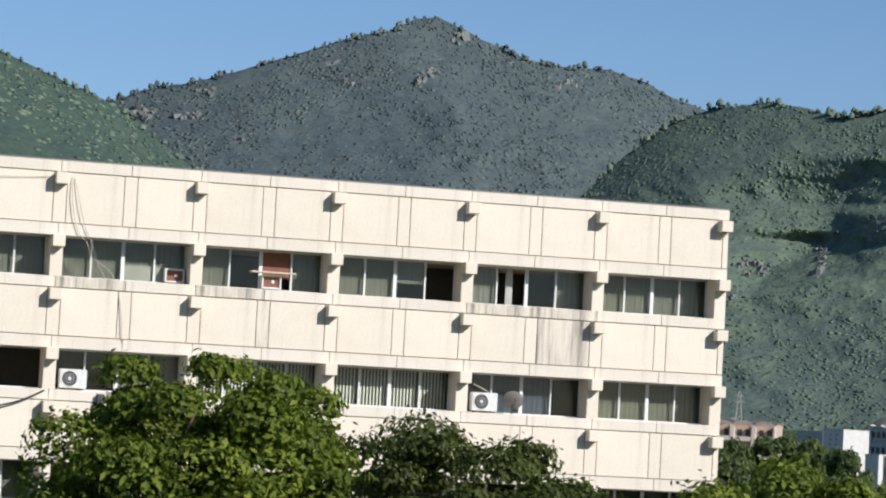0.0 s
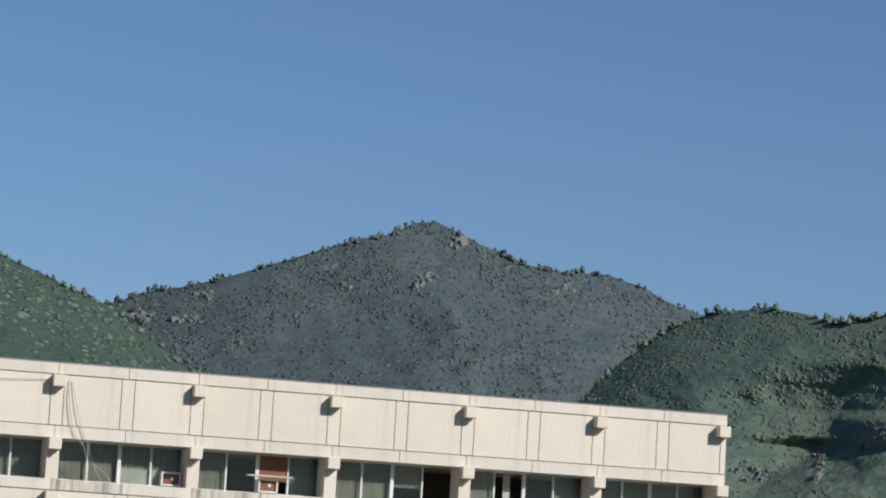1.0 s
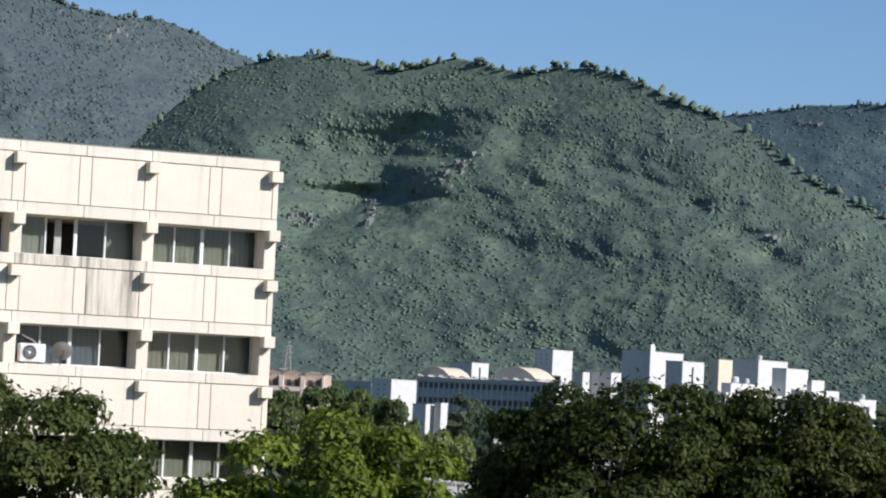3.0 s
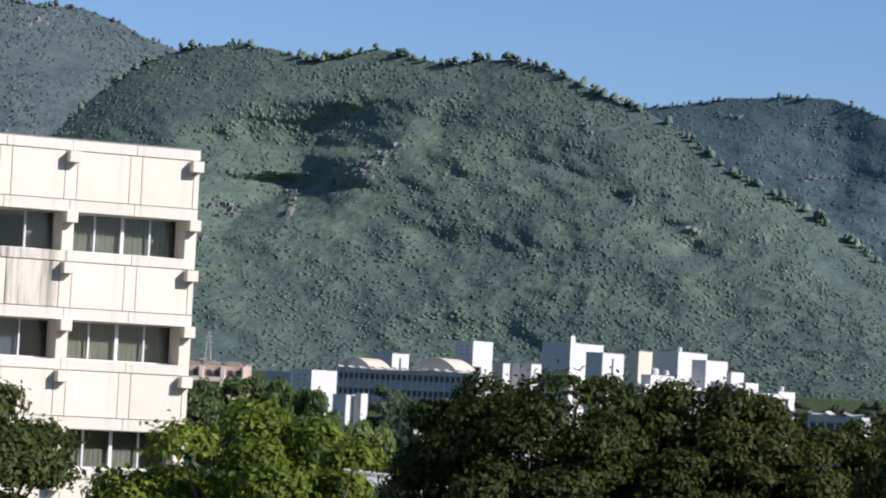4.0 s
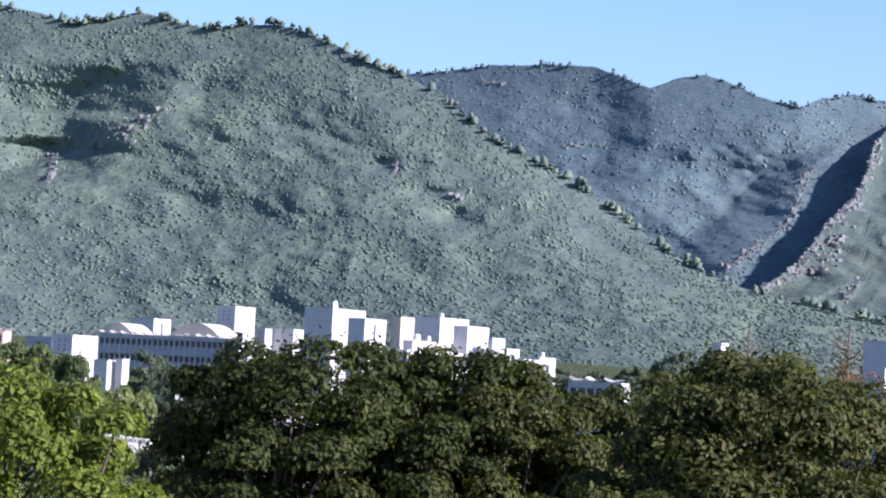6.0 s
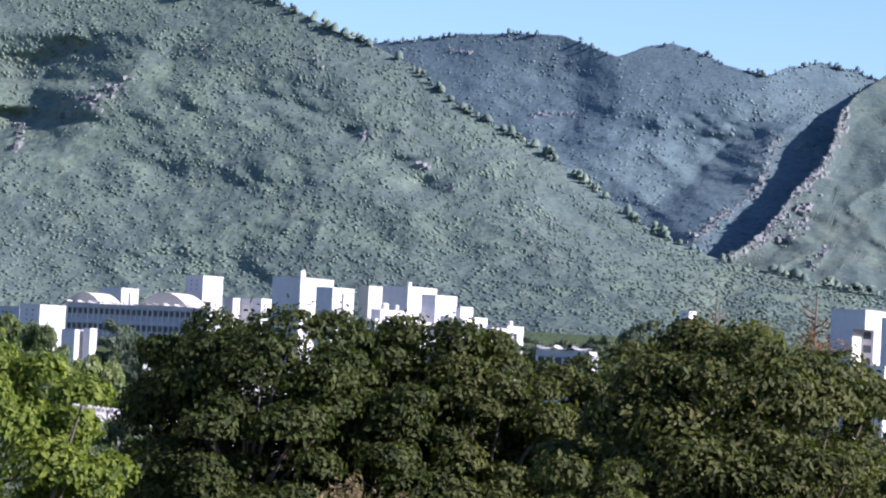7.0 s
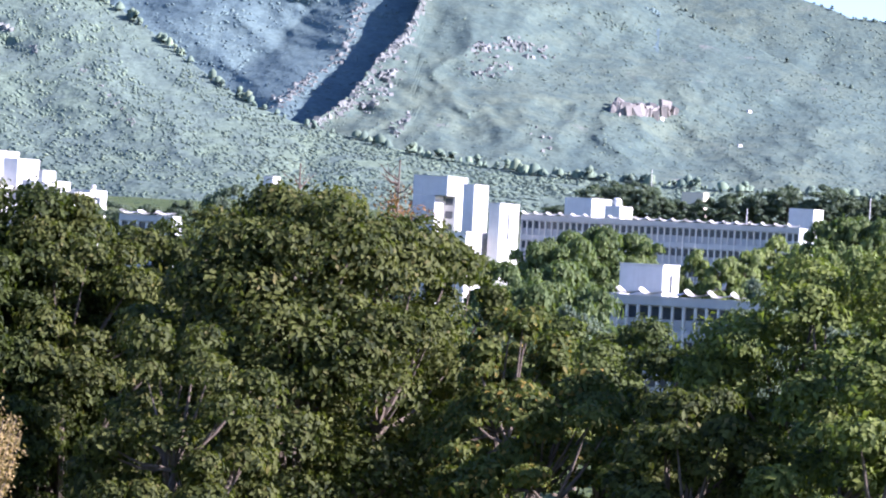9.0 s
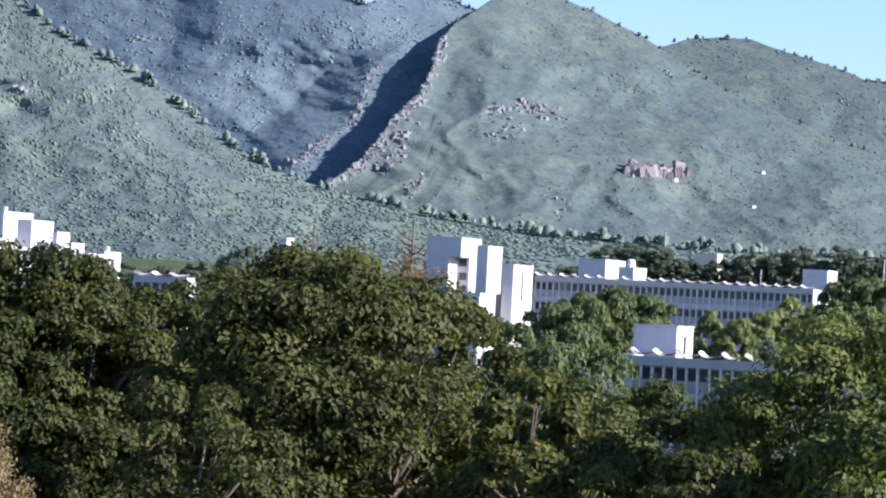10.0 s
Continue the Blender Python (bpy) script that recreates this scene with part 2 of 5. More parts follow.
def grain(x, y):
    xi, yi = np.floor(x).astype(int), np.floor(y).astype(int)
    fx, fy = x - xi, y - yi
    fx, fy = fx * fx * (3 - 2 * fx), fy * fy * (3 - 2 * fy)
    g = lambda a, b: GRID[a & 255, b & 255]
    return (g(xi, yi) * (1 - fx) + g(xi + 1, yi) * fx) * (1 - fy) + (g(xi, yi + 1) * (1 - fx) + g(xi + 1, yi + 1) * fx) * fy


def fbm(x, y, octaves=5, gain=0.5):
    s, a = 0.0, 1.0
    for k in range(octaves):
        s = s + a * (grain(x * 2 ** k + 13.7 * k, y * 2 ** k + 5.1 * k) - 0.5)
        a *= gain
    return s


# ---- ground ----
def ground_height(r):
    return 27.0 * hump(r, 350, 1050) + 0.005 * np.maximum(r - 1050, 0)


def make_ground():
    az = np.radians(np.concatenate([np.arange(-14, 36, 0.5), np.arange(36, 346, 5)]))
    rr = np.concatenate([[0.02], np.arange(15, 400, 15), np.arange(400, 1300, 30), np.arange(1300, 4801, 250)])
    a, r = np.meshgrid(az, rr)
    x, y = r * np.sin(a), r * np.cos(a)
    z = ground_height(r) + 0.6 * fbm(x / 40, y / 40, 3) * hump(r, 20, 80)
    verts = np.stack([x, y, z], -1).reshape(-1, 3)
    nr, na = x.shape
    i, j = np.meshgrid(np.arange(nr - 1), np.arange(na), indexing="ij")
    k = (j + 1) % na
    faces = np.stack([i * na + j, (i + 1) * na + j, (i + 1) * na + k, i * na + k], -1).reshape(-1, 4)
    ob = raw("ground", verts, faces[:, ::-1], GRASS, smooth=True)
    tagged(ob, "green park ground rising gently to the hills", "ground", kind="structure")


make_ground()


# ---- hills ----
def make_hill(name, crest, far, near, foot, spur, relief, mat, label, seed, step, cover, cover_count, cover_size, cover_label, gully=None, ridge_trees=30, ridge_size=1.0, low=0.0, round_off=1.5):
    """A range: its crest goes by (bearing, height angle) pairs at the distance far(bearing), its slope falls to near(bearing).
    Spurs and gullies push the slope nearer or farther."""
    cb, ce = np.array([c[0] for c in crest]), np.array([c[1] for c in crest])
    b0, b1 = cb[0], cb[-1]
    rng = np.random.RandomState(seed)
    # the crest's height, rounded off: the slope under it lies by this, not by every notch
    rb_b = np.arange(b0 - 12, b1 + 12, 0.1)
    bell = np.exp(-0.5 * (np.arange(-120, 121) * 0.1 / round_off) ** 2)
    rb_e = np.convolve(np.interp(rb_b, cb, ce), bell / bell.sum(), "same")

    def surface(b, u):
        """bearing in degrees, u from foot 0 over crest 1 to the back 1.5"""
        lateral = np.radians(b) * 2000
        el = np.interp(b, cb, ce) + 0.025 * fbm(lateral / 9 + seed, lateral * 0, 3)
        rc, rb = far(b), near(b)
        lean = (el - foot) / (np.interp(b, rb_b, rb_e) - foot)
        rc = rb + (rc - rb) * np.clip(lean, 0.1, 1.6)
        r = rb + (rc - rb) * u
        e = foot + (el - foot) * np.clip(u, 0, 1)
        drop = e * 60
        warp = 0.7 * spur * fbm(lateral / (2.5 * spur) + seed, drop / spur, 3)
        ribs = np.abs(fbm((lateral + warp + 0.6 * drop) / (1.6 * spur) + seed, (drop - 0.5 * lateral) / (2.2 * spur) + 3, 4))
        rough = fbm(lateral / 16 + seed, drop / 16, 4)
        fade = np.clip(5 * u * (1 - u), 0, 1)
        r = r + fade * (relief * ribs * 2.0 + 0.22 * relief * rough)
        if gully:
            r = r + np.clip(8 * (1 - u), 0, 1) * gully(b, e)
        h = EYE + r * np.tan(np.radians(e)) - np.where(u > 1, (r - rc) * 0.55, 0)
        a = np.radians(b)
        return np.stack([r * np.sin(a), r * np.cos(a), h], -1)

    bs = np.arange(b0, b1 + step, step)
    us = np.concatenate([np.linspace(0, 1, 170), np.linspace(1.02, 1.5, 8)])
    b, u = np.meshgrid(bs, us)
    v = surface(b, u)
    nu, nb = b.shape
    i, j = np.meshgrid(np.arange(nu - 1), np.arange(nb - 1), indexing="ij")
    faces = np.stack([i * nb + j, i * nb + j + 1, (i + 1) * nb + j + 1, (i + 1) * nb + j], -1).reshape(-1, 4)
    ob = raw(name, v.reshape(-1, 3), faces, mat, smooth=True)
    tagged(ob, label, "mountain", kind="structure")
    # bushes over the slope, in drifts, and a loose line of trees along the crest
    k = cover_count
    bb, uu = rng.uniform(b0, b1, k), rng.uniform(low, 1.0, k)
    keep = fbm(np.radians(bb) * 2000 / 45 + seed, uu * 14, 4) + rng.uniform(-0.3, 0.3, k) > -0.16
    bb, uu = bb[keep], uu[keep]
    line = int((b1 - b0) * ridge_trees)
    bl = rng.uniform(b0, b1, line)
    bl = bl[grain(bl * 3 + seed, bl * 0 + 0.5) + rng.uniform(-0.35, 0.35, line) > 0.5]
    slope = len(bb)
    bb, uu = np.concatenate([bb, bl]), np.concatenate([uu, rng.uniform(0.99, 1.003, len(bl))])
    p = surface(bb, uu)
    n = len(bb)
    ridge = np.arange(n) >= slope
    size = cover_size * rng.uniform(0.35, 1.3, n) ** 1.4 * np.where(ridge, ridge_size, 1.0)
    high = size * np.where(ridge, rng.uniform(0.6, 1.0, n), rng.uniform(0.05, 0.13, n))
    sides = 5
    t = np.arange(sides) * 2 * math.pi / sides
    # bushes lie along the slope, trees on the crest stand upright
    unit = lambda q: q / (np.linalg.norm(q, axis=1, keepdims=True) + 1e-9)
    du = np.where(uu > 0.5, -0.004, 0.004)
    ax = unit(surface(bb + 0.06, uu) - surface(bb - 0.06, uu))
    ay = unit((surface(bb, uu + du) - p) * np.sign(du)[:, None])
    az = unit(np.cross(ax, ay))
    az = unit(az + np.array([0, 0, 0.25]))
    for q, axis in ((ax, (1, 0, 0)), (ay, (0, 1, 0)), (az, (0, 0, 1))):
        q[ridge] = axis
    rings = []
    for rad, up, sink in ((0.95, 0.0, 0.10), (0.74, 0.62, 0.0)):
        jit = rng.uniform(0.6, 1.3, (n, sides))
        turn = rng.uniform(0, 6.28, (n, 1))
        out = size[:, None] * 0.5 * rad * jit
        lift = high[:, None] * (up + np.where(ridge, 0.2, 0.0)[:, None] + rng.uniform(-0.12, 0.12, (n, sides))) - np.where(ridge, 0.0, sink)[:, None] * size[:, None]
        rings.append(p[:, None] + (out * np.cos(t + turn))[..., None] * ax[:, None] + (out * np.sin(t + turn))[..., None] * ay[:, None] + lift[..., None] * az[:, None])
    top = p + az * (high * np.where(ridge, 1.15, 0.95))[:, None]
    verts = np.concatenate([np.concatenate(rings, 1), top[:, None]], 1)
    m = sides * 2 + 1
    tri = []
    for q in range(sides):
        w = (q + 1) % sides
        tri += [(q, w, sides + w), (q, sides + w, sides + q), (sides + q, sides + w, 2 * sides)]
    faces = (np.arange(n)[:, None, None] * m + np.array(tri)[None]).reshape(-1, 3)
    ob = raw("hill_scrub", verts.reshape(-1, 3), faces, cover, smooth=True)
    tagged(ob, cover_label, "shrubs", kind="stuff")
    return surface


def flat(d):
    return lambda b: b * 0 + d


def sweep(first, last, b0, b1):
    """A distance that goes over from first to last between two bearings."""
    return lambda b: first + (last - first) * hump(b, b0, b1)


# slope colours hold the haze as a blue-grey cast, strongest on back and peak
HILL_NEAR = hillside("scrub_hillside", (0.119, 0.157, 0.123), (0.100, 0.133, 0.112), (0.156, 0.199, 0.127), (0.17, 0.175, 0.155), 1.0, 0.74)
HILL_LEFT = hillside("wooded_hillside", (0.059, 0.088, 0.067), (0.047, 0.074, 0.061), (0.076, 0.106, 0.074), (0.19, 0.185, 0.175), 1.0, 0.72)
HILL_PEAK = hillside("haze_tinted_stony_slope", (0.085, 0.109, 0.107), (0.069, 0.091, 0.097), (0.103, 0.125, 0.115), (0.24, 0.24, 0.22), 0.8, 0.64)
HILL_BACK = hillside("haze_tinted_pine_slope", (0.102, 0.146, 0.145), (0.090, 0.131, 0.133), (0.115, 0.159, 0.148), (0.173, 0.201, 0.180), 0.8, 0.70)
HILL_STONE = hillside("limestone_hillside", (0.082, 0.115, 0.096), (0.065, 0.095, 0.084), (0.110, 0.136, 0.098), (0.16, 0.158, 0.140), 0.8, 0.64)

CREST_LEFT = [(-16, 7.6), (-11, 7.1), (-8.22, 6.68), (-7.7, 6.49), (-7.18, 6.26), (-6.55, 6.03), (-6.01, 5.82), (-5.49, 5.38), (-4.75, 4.9), (-3.5, 4.0), (-2, 2.6), (-0.5, 1.2)]
CREST_PEAK = [(-9, 4.6), (-6.4, 5.8), (-5.64, 6.13), (-4.67, 6.35), (-3.61, 6.69), (-2.5, 7.09), (-1.84, 7.33), (-1.18, 7.47), (-0.67, 7.73), (-0.31, 7.77), (0.48, 7.42), (1.43, 7.06),
              (2.05, 6.99), (2.88, 6.96), (3.51, 6.78), (3.93, 6.56), (4.66, 6.3), (6, 5.9), (9, 5.2)]
CREST_NEAR = [(-3, 0.9), (0, 2.4), (2, 4.2), (3.2, 5.4), (4.08, 6.08), (4.84, 6.38), (5.9, 6.5), (6.54, 6.42), (7.06, 6.27), (7.68, 6.4), (8.29, 6.56), (9.54, 6.33), (10.05, 6.45),
              (10.77, 6.48), (11.39, 6.36), (11.92, 6.15), (12.54, 5.87), (13.06, 5.72), (13.74, 5.4), (14.28, 5.01), (14.81, 4.62), (15.55, 4.3), (16.28, 3.95), (16.89, 3.55), (17.52, 3.12),
              (18.16, 2.69), (18.79, 2.36), (19.62, 2.09), (20.45, 1.92), (21.89, 1.63), (24, 1.4), (27, 1.3), (31, 1.25), (40, 1.2)]
CREST_BACK = [(9, 4.6), (11.5, 5.4), (13.11, 5.72), (13.93, 5.81), (14.74, 5.96), (15.77, 6.02), (16.59, 6.02), (17.11, 5.86), (17.62, 5.67), (18.09, 5.88), (18.6, 5.95), (19.02, 5.87),
              (19.54, 5.63), (20.36, 5.44), (20.78, 5.64), (21.3, 5.71), (21.91, 5.61), (22.4, 5.4), (24, 5.0), (26, 4.4)]
CREST_STONE = [(19.0, 1.3), (19.61, 2.0), (20.0, 2.3), (20.41, 2.6), (20.89, 3.3), (21.18, 3.62), (21.42, 3.9), (21.62, 4.36), (21.7, 4.85), (22.0, 5.2), (22.52, 5.58), (23.2, 5.86), (23.95, 5.72), (24.48, 5.52),
               (25.0, 5.29), (25.42, 5.11), (26, 4.75), (27, 4.2), (29, 3.4), (32, 2.6), (38, 1.8)]
CREST_RIGHT = [(23, 4.2), (25, 4.8), (25.84, 4.96), (26.24, 5.1), (26.75, 5.17), (27.36, 5.15), (28.09, 4.92), (28.91, 4.71), (29.43, 4.52), (30, 4.47), (32, 4.3), (36, 4.6), (42, 4.0)]


def hollow(b, left, right, deep, back):
    """How far a slope lies back in a hollow: a wall from its bottom at left up to the rim at right, and a long way out on the other side."""
    wall = np.clip((right - b) / np.maximum(right - left, 0.05), 0, 1)
    return deep * wall * (1 - hump(left - b, 0, back))


def gully_near(b, e):
    """The ravine under the crest of the scrub hill with a rock rib in it, and two small crag hollows."""
    ragged = 0.10 * fbm(e * 6 + 1, b * 3, 3)
    right = np.interp(e, [2.95, 3.25, 3.40, 3.70, 4.05, 4.20, 4.55, 4.75, 5.40, 5.65], [5.75, 6.75, 7.25, 7.80, 8.30, 7.90, 8.05, 8.75, 9.05, 8.95]) + ragged
    left = np.interp(e, [2.95, 3.50, 3.79, 4.23, 4.75, 5.13, 5.42, 5.65], [5.65, 6.00, 6.60, 7.00, 7.20, 7.50, 8.05, 8.60]) + ragged
    d = hollow(b, left, right, 37 * np.clip((right - left) / 1.2, 0.15, 1.2), np.interp(e, [3.2, 4.2], [1.0, 3.2])) * hump(e, 2.75, 3.15) * (1 - hump(e, 4.5, 6.4))
    for cb, ce, w, k in ((13.0, 4.08, 0.16, 9), (14.5, 3.15, 0.30, 15), (14.05, 3.58, 0.15, 8), (9.9, 5.2, 0.35, 16), (10.3, 3.05, 0.5, 12)):
        d = d + hollow(b, cb - w, cb + w, k, 1.0) * np.exp(-((e - ce) / (0.8 * w)) ** 2)
    return d


def gully_back(b, e):
    """A shaded flank left of a pale spur."""
    spur = np.interp(e, [2.1, 2.37, 2.92, 3.36, 3.67, 4.19, 4.46, 5.2], [18.8, 19.09, 19.67, 20.2, 20.35, 20.43, 20.72, 21.6]) + 0.12 * fbm(e * 6, b * 2, 3)
    left = spur - np.interp(e, [2.0, 3.0, 3.6, 4.5, 5.2], [1.0, 1.4, 1.2, 0.5, 0.3])
    d = hollow(b, left, spur, 72 * np.clip(spur - left, 0.2, 1.4), 5.0) * (1 - hump(e, 3.9, 5.4))
    return d + hollow(b, 16.9 + 0 * e, 17.9 + 0.15 * (e - 4), 20, 2.5) * hump(e, 2.8, 4.4)


def gully_stone(b, e):
    """A gully down the limestone face and a shaded side valley."""
    mid = np.interp(e, [1.6, 1.88, 2.31, 2.95, 3.68, 4.2], [21.2, 21.48, 21.76, 22.19, 22.36, 22.5]) + 0.08 * fbm(e * 8, b * 2, 3)
    d = hollow(b, mid - 0.2, mid + 0.2, 11, 1.6) * (1 - hump(e, 3.2, 4.3))
    d = d + hollow(b, np.interp(e, [1.7, 2.6], [26.6, 27.0]), np.interp(e, [1.7, 2.6], [28.0, 28.6]), 62, 1.5) * hump(e, 1.2, 2.0) * (1 - hump(e, 2.1, 3.2))
    for cb, ce, w, k in ((22.4, 4.75, 0.3, 14), (24.2, 4.1, 0.4, 18), (24.9, 2.6, 0.3, 12), (25.0, 4.2, 0.5, 20), (23.2, 2.2, 0.5, 16)):
        d = d + hollow(b, cb - w, cb + w, k, 1.2) * np.exp(-((e - ce) / (1.2 * w)) ** 2)
    return d


SLOPE_LEFT = make_hill("mountain_1", CREST_LEFT, flat(2300), flat(1750), 0.3, 70, 12, HILL_LEFT, "dark green wooded mountain slope", 3, 0.08, SCRUB, 9000, 6.0, "dense green scrub on a mountain slope", low=0.4, round_off=3.0, ridge_size=0.7)
SLOPE_PEAK = make_hill("mountain_2", CREST_PEAK, flat(3300), flat(2600), 0.6, 90, 26, HILL_PEAK, "stony mountain peak with pines, tinted blue-green for haze", 11, 0.05, PINE, 22000, 5.5, "dark pines on a stony mountain", low=0.5)
SLOPE_NEAR = make_hill("mountain_3", CREST_NEAR, sweep(2000, 1250, 2, 28), sweep(1550, 1080, 2, 28), 0.35, 60, 14, HILL_NEAR,
                       "green scrub-covered mountain with a shaded ravine", 23, 0.04, SCRUB, 62000, 3.4, "green scrub over a mountain slope", gully_near, 34, 1.2, 0.03)
SLOPE_BACK = make_hill("mountain_4", CREST_BACK, sweep(4100, 3550, 8, 22), sweep(3200, 2850, 8, 22), 0.8, 75, 38, HILL_BACK, "distant mountain range tinted blue for haze", 31, 0.05, PINE_FAR, 15000, 5.5, "distant pines on a haze-tinted mountain", gully_back, low=0.15, round_off=3.0)
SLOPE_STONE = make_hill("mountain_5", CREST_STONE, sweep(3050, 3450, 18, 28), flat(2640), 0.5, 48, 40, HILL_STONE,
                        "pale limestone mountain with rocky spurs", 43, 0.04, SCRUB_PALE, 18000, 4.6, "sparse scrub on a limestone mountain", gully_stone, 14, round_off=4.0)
SLOPE_RIGHT = make_hill("mountain_6", CREST_RIGHT, flat(3650), flat(3000), 0.8, 70, 30, HILL_STONE, "pale mountain shoulder tinted green-blue for haze", 57, 0.07, SCRUB_PALE, 6000, 5.0, "sparse pines on a far mountain", None, 14, low=0.4, round_off=3.0)


def on_slope(surface, bearing, angle):
    """The point of a slope that stands at a bearing and a height angle."""
    u = np.linspace(0.03, 1.0, 500)
    p = surface(u * 0 + bearing, u)
    el = np.degrees(np.arctan2(p[:, 2] - EYE, np.hypot(p[:, 0], p[:, 1])))
    return p[int(np.argmin(np.abs(el - angle)))]


def make_crag(surface, line, wide, size, count, seed, mat=ROCK, tall=1.2, label="pale weathered limestone crag on a mountain slope"):
    """Broken blocks strewn along a line of (bearing, height angle) on a slope."""
    rng = random.Random(seed)
    bm = bmesh.new()
    for _ in range(count):
        k = rng.uniform(0, len(line) - 1.0001)
        i = int(k)
        b = line[i][0] + (line[i + 1][0] - line[i][0]) * (k - i) + rng.gauss(0, wide)
        e = line[i][1] + (line[i + 1][1] - line[i][1]) * (k - i) + rng.gauss(0, wide * 0.6)
        r = size * rng.uniform(0.25, 1.0) ** 1.5
        c = Vector(on_slope(surface, b, e)) - Vector((0, 0, 0.15 * r))
        m = Matrix.Translation(c) @ Euler((rng.uniform(-0.3, 0.3), rng.uniform(-0.3, 0.3), rng.uniform(0, 3))).to_matrix().to_4x4() @ Matrix.Diagonal((r, r * 0.7, r * rng.uniform(0.5, 1.1) * tall, 1))
        made = bmesh.ops.create_cube(bm, size=1.1, matrix=m)
        for v in made["verts"]:
            v.co += Vector((rng.uniform(-1, 1), rng.uniform(-1, 1), rng.uniform(-1, 1))) * r * 0.22
    ob = part("rock_outcrop", bm, mat)
    tagged(ob, label, "rock", "mountain crags", "stuff")


# crags of the scrub hill
for n, (line, wide, size, count) in enumerate((([(7.75, 4.2), (8.2, 4.5), (8.7, 4.72)], 0.14, 4.0, 60), ([(6.84, 3.92), (6.86, 3.6), (6.78, 3.36)], 0.04, 4.0, 40), ([(5.35, 3.55), (5.9, 3.45)], 0.12, 3.6, 34), ([(5.3, 3.0), (5.4, 2.9)], 0.06, 3.4, 14),
                                               ([(13.1, 4.1), (13.07, 3.95)], 0.03, 3.4, 12), ([(14.1, 3.6), (14.16, 3.5)], 0.05, 3.4, 14), ([(14.7, 3.25), (14.72, 3.1)], 0.03, 2.6, 8), ([(10.1, 5.47), (10.14, 5.4)], 0.02, 2.4, 6),
                                               ([(10.6, 5.3), (11.2, 5.0)], 0.15, 1.6, 12), ([(12.0, 5.45), (12.5, 5.1)], 0.06, 1.6, 16), ([(15.5, 3.0), (16.6, 1.9)], 0.03, 1.6, 30))):
    make_crag(SLOPE_NEAR, line, wide, size, count, 100 + n)
# the limestone ridge, the broken face under it and the orange cliff
for n, (line, wide, size, count) in enumerate((([(21.78, 4.9), (21.66, 4.36), (21.45, 3.9), (21.2, 3.58), (20.9, 3.25)], 0.06, 5.5, 260), ([(20.9, 3.2), (20.45, 2.55), (19.85, 2.1)], 0.09, 5.0, 170), ([(21.25, 3.3), (21.05, 2.75), (20.7, 2.45)], 0.14, 6.0, 70),
                                               ([(22.6, 3.6), (23.3, 3.75), (23.9, 3.65)], 0.14, 6.0, 110), ([(22.6, 3.25), (23.5, 3.3)], 0.14, 5.0, 50), ([(21.6, 2.4), (21.2, 2.0)], 0.08, 5.0, 30), ([(23.9, 2.2), (24.1, 1.9)], 0.08, 4.0, 14))):
    make_crag(SLOPE_STONE, line, wide, size, count, 200 + n)
make_crag(SLOPE_BACK, [(20.62, 4.35), (20.45, 4.1), (20.38, 3.7), (20.25, 3.35)], 0.08, 5.0, 80, 240)
make_crag(SLOPE_BACK, [(20.25, 3.32), (19.75, 2.95), (19.45, 2.7), (19.12, 2.4)], 0.08, 5.0, 120, 241)
make_crag(SLOPE_BACK, [(14.5, 5.66), (14.95, 5.62)], 0.03, 5.0, 16, 242)
make_crag(SLOPE_BACK, [(16.0, 4.55), (16.9, 4.62)], 0.05, 4.5, 26, 243)
for n, (b, e, size, count) in enumerate(((0.11, 7.45, 8, 22), (-0.65, 6.57, 6, 16), (-0.36, 6.75, 6, 16), (2.07, 6.7, 6, 18), (-4.41, 6.2, 7, 24), (-4.69, 5.73, 7, 24), (-5.56, 5.7, 8, 28), (-3.84, 5.27, 6, 14), (-1.9, 6.5, 5, 12))):
    make_crag(SLOPE_PEAK, [(b - 0.12, e - 0.05), (b + 0.12, e + 0.05)], 0.08, size, count, 300 + n)


make_crag(SLOPE_STONE, [(25.25, 2.66), (25.7, 2.62), (26.28, 2.66)], 0.05, 9.0, 110, 250, CLIFF, 2.4, "orange-streaked limestone cliff on a mountain")


# ---- trees ----
def leaves(centres, normals, length, width, rng):
    """Folded leaf blades: base, two sides, tip."""
    n = len(centres)
    nrm = normals / np.linalg.norm(normals, axis=1, keepdims=True)
    way = np.cross(nrm, rng.normal(size=(n, 3)))
    way /= np.linalg.norm(way, axis=1, keepdims=True) + 1e-9
    way[:, 2] -= 0.35
    across = np.cross(way, nrm)
    across /= np.linalg.norm(across, axis=1, keepdims=True) + 1e-9
    s = rng.uniform(0.6, 1.3, (n, 1))
    a = centres - way * length * s * 0.5
    t = centres + way * length * s * 0.5
    side = across * width * s * 0.5
    lift = nrm * width * 0.2 * s
    v = np.stack([a, centres - side + lift, t, centres + side + lift], 1).reshape(-1, 3)
    q = np.arange(n)[:, None] * 4
    f = np.stack([q + [0, 1, 2], q + [0, 2, 3]], 1).reshape(-1, 3)
    return v, f


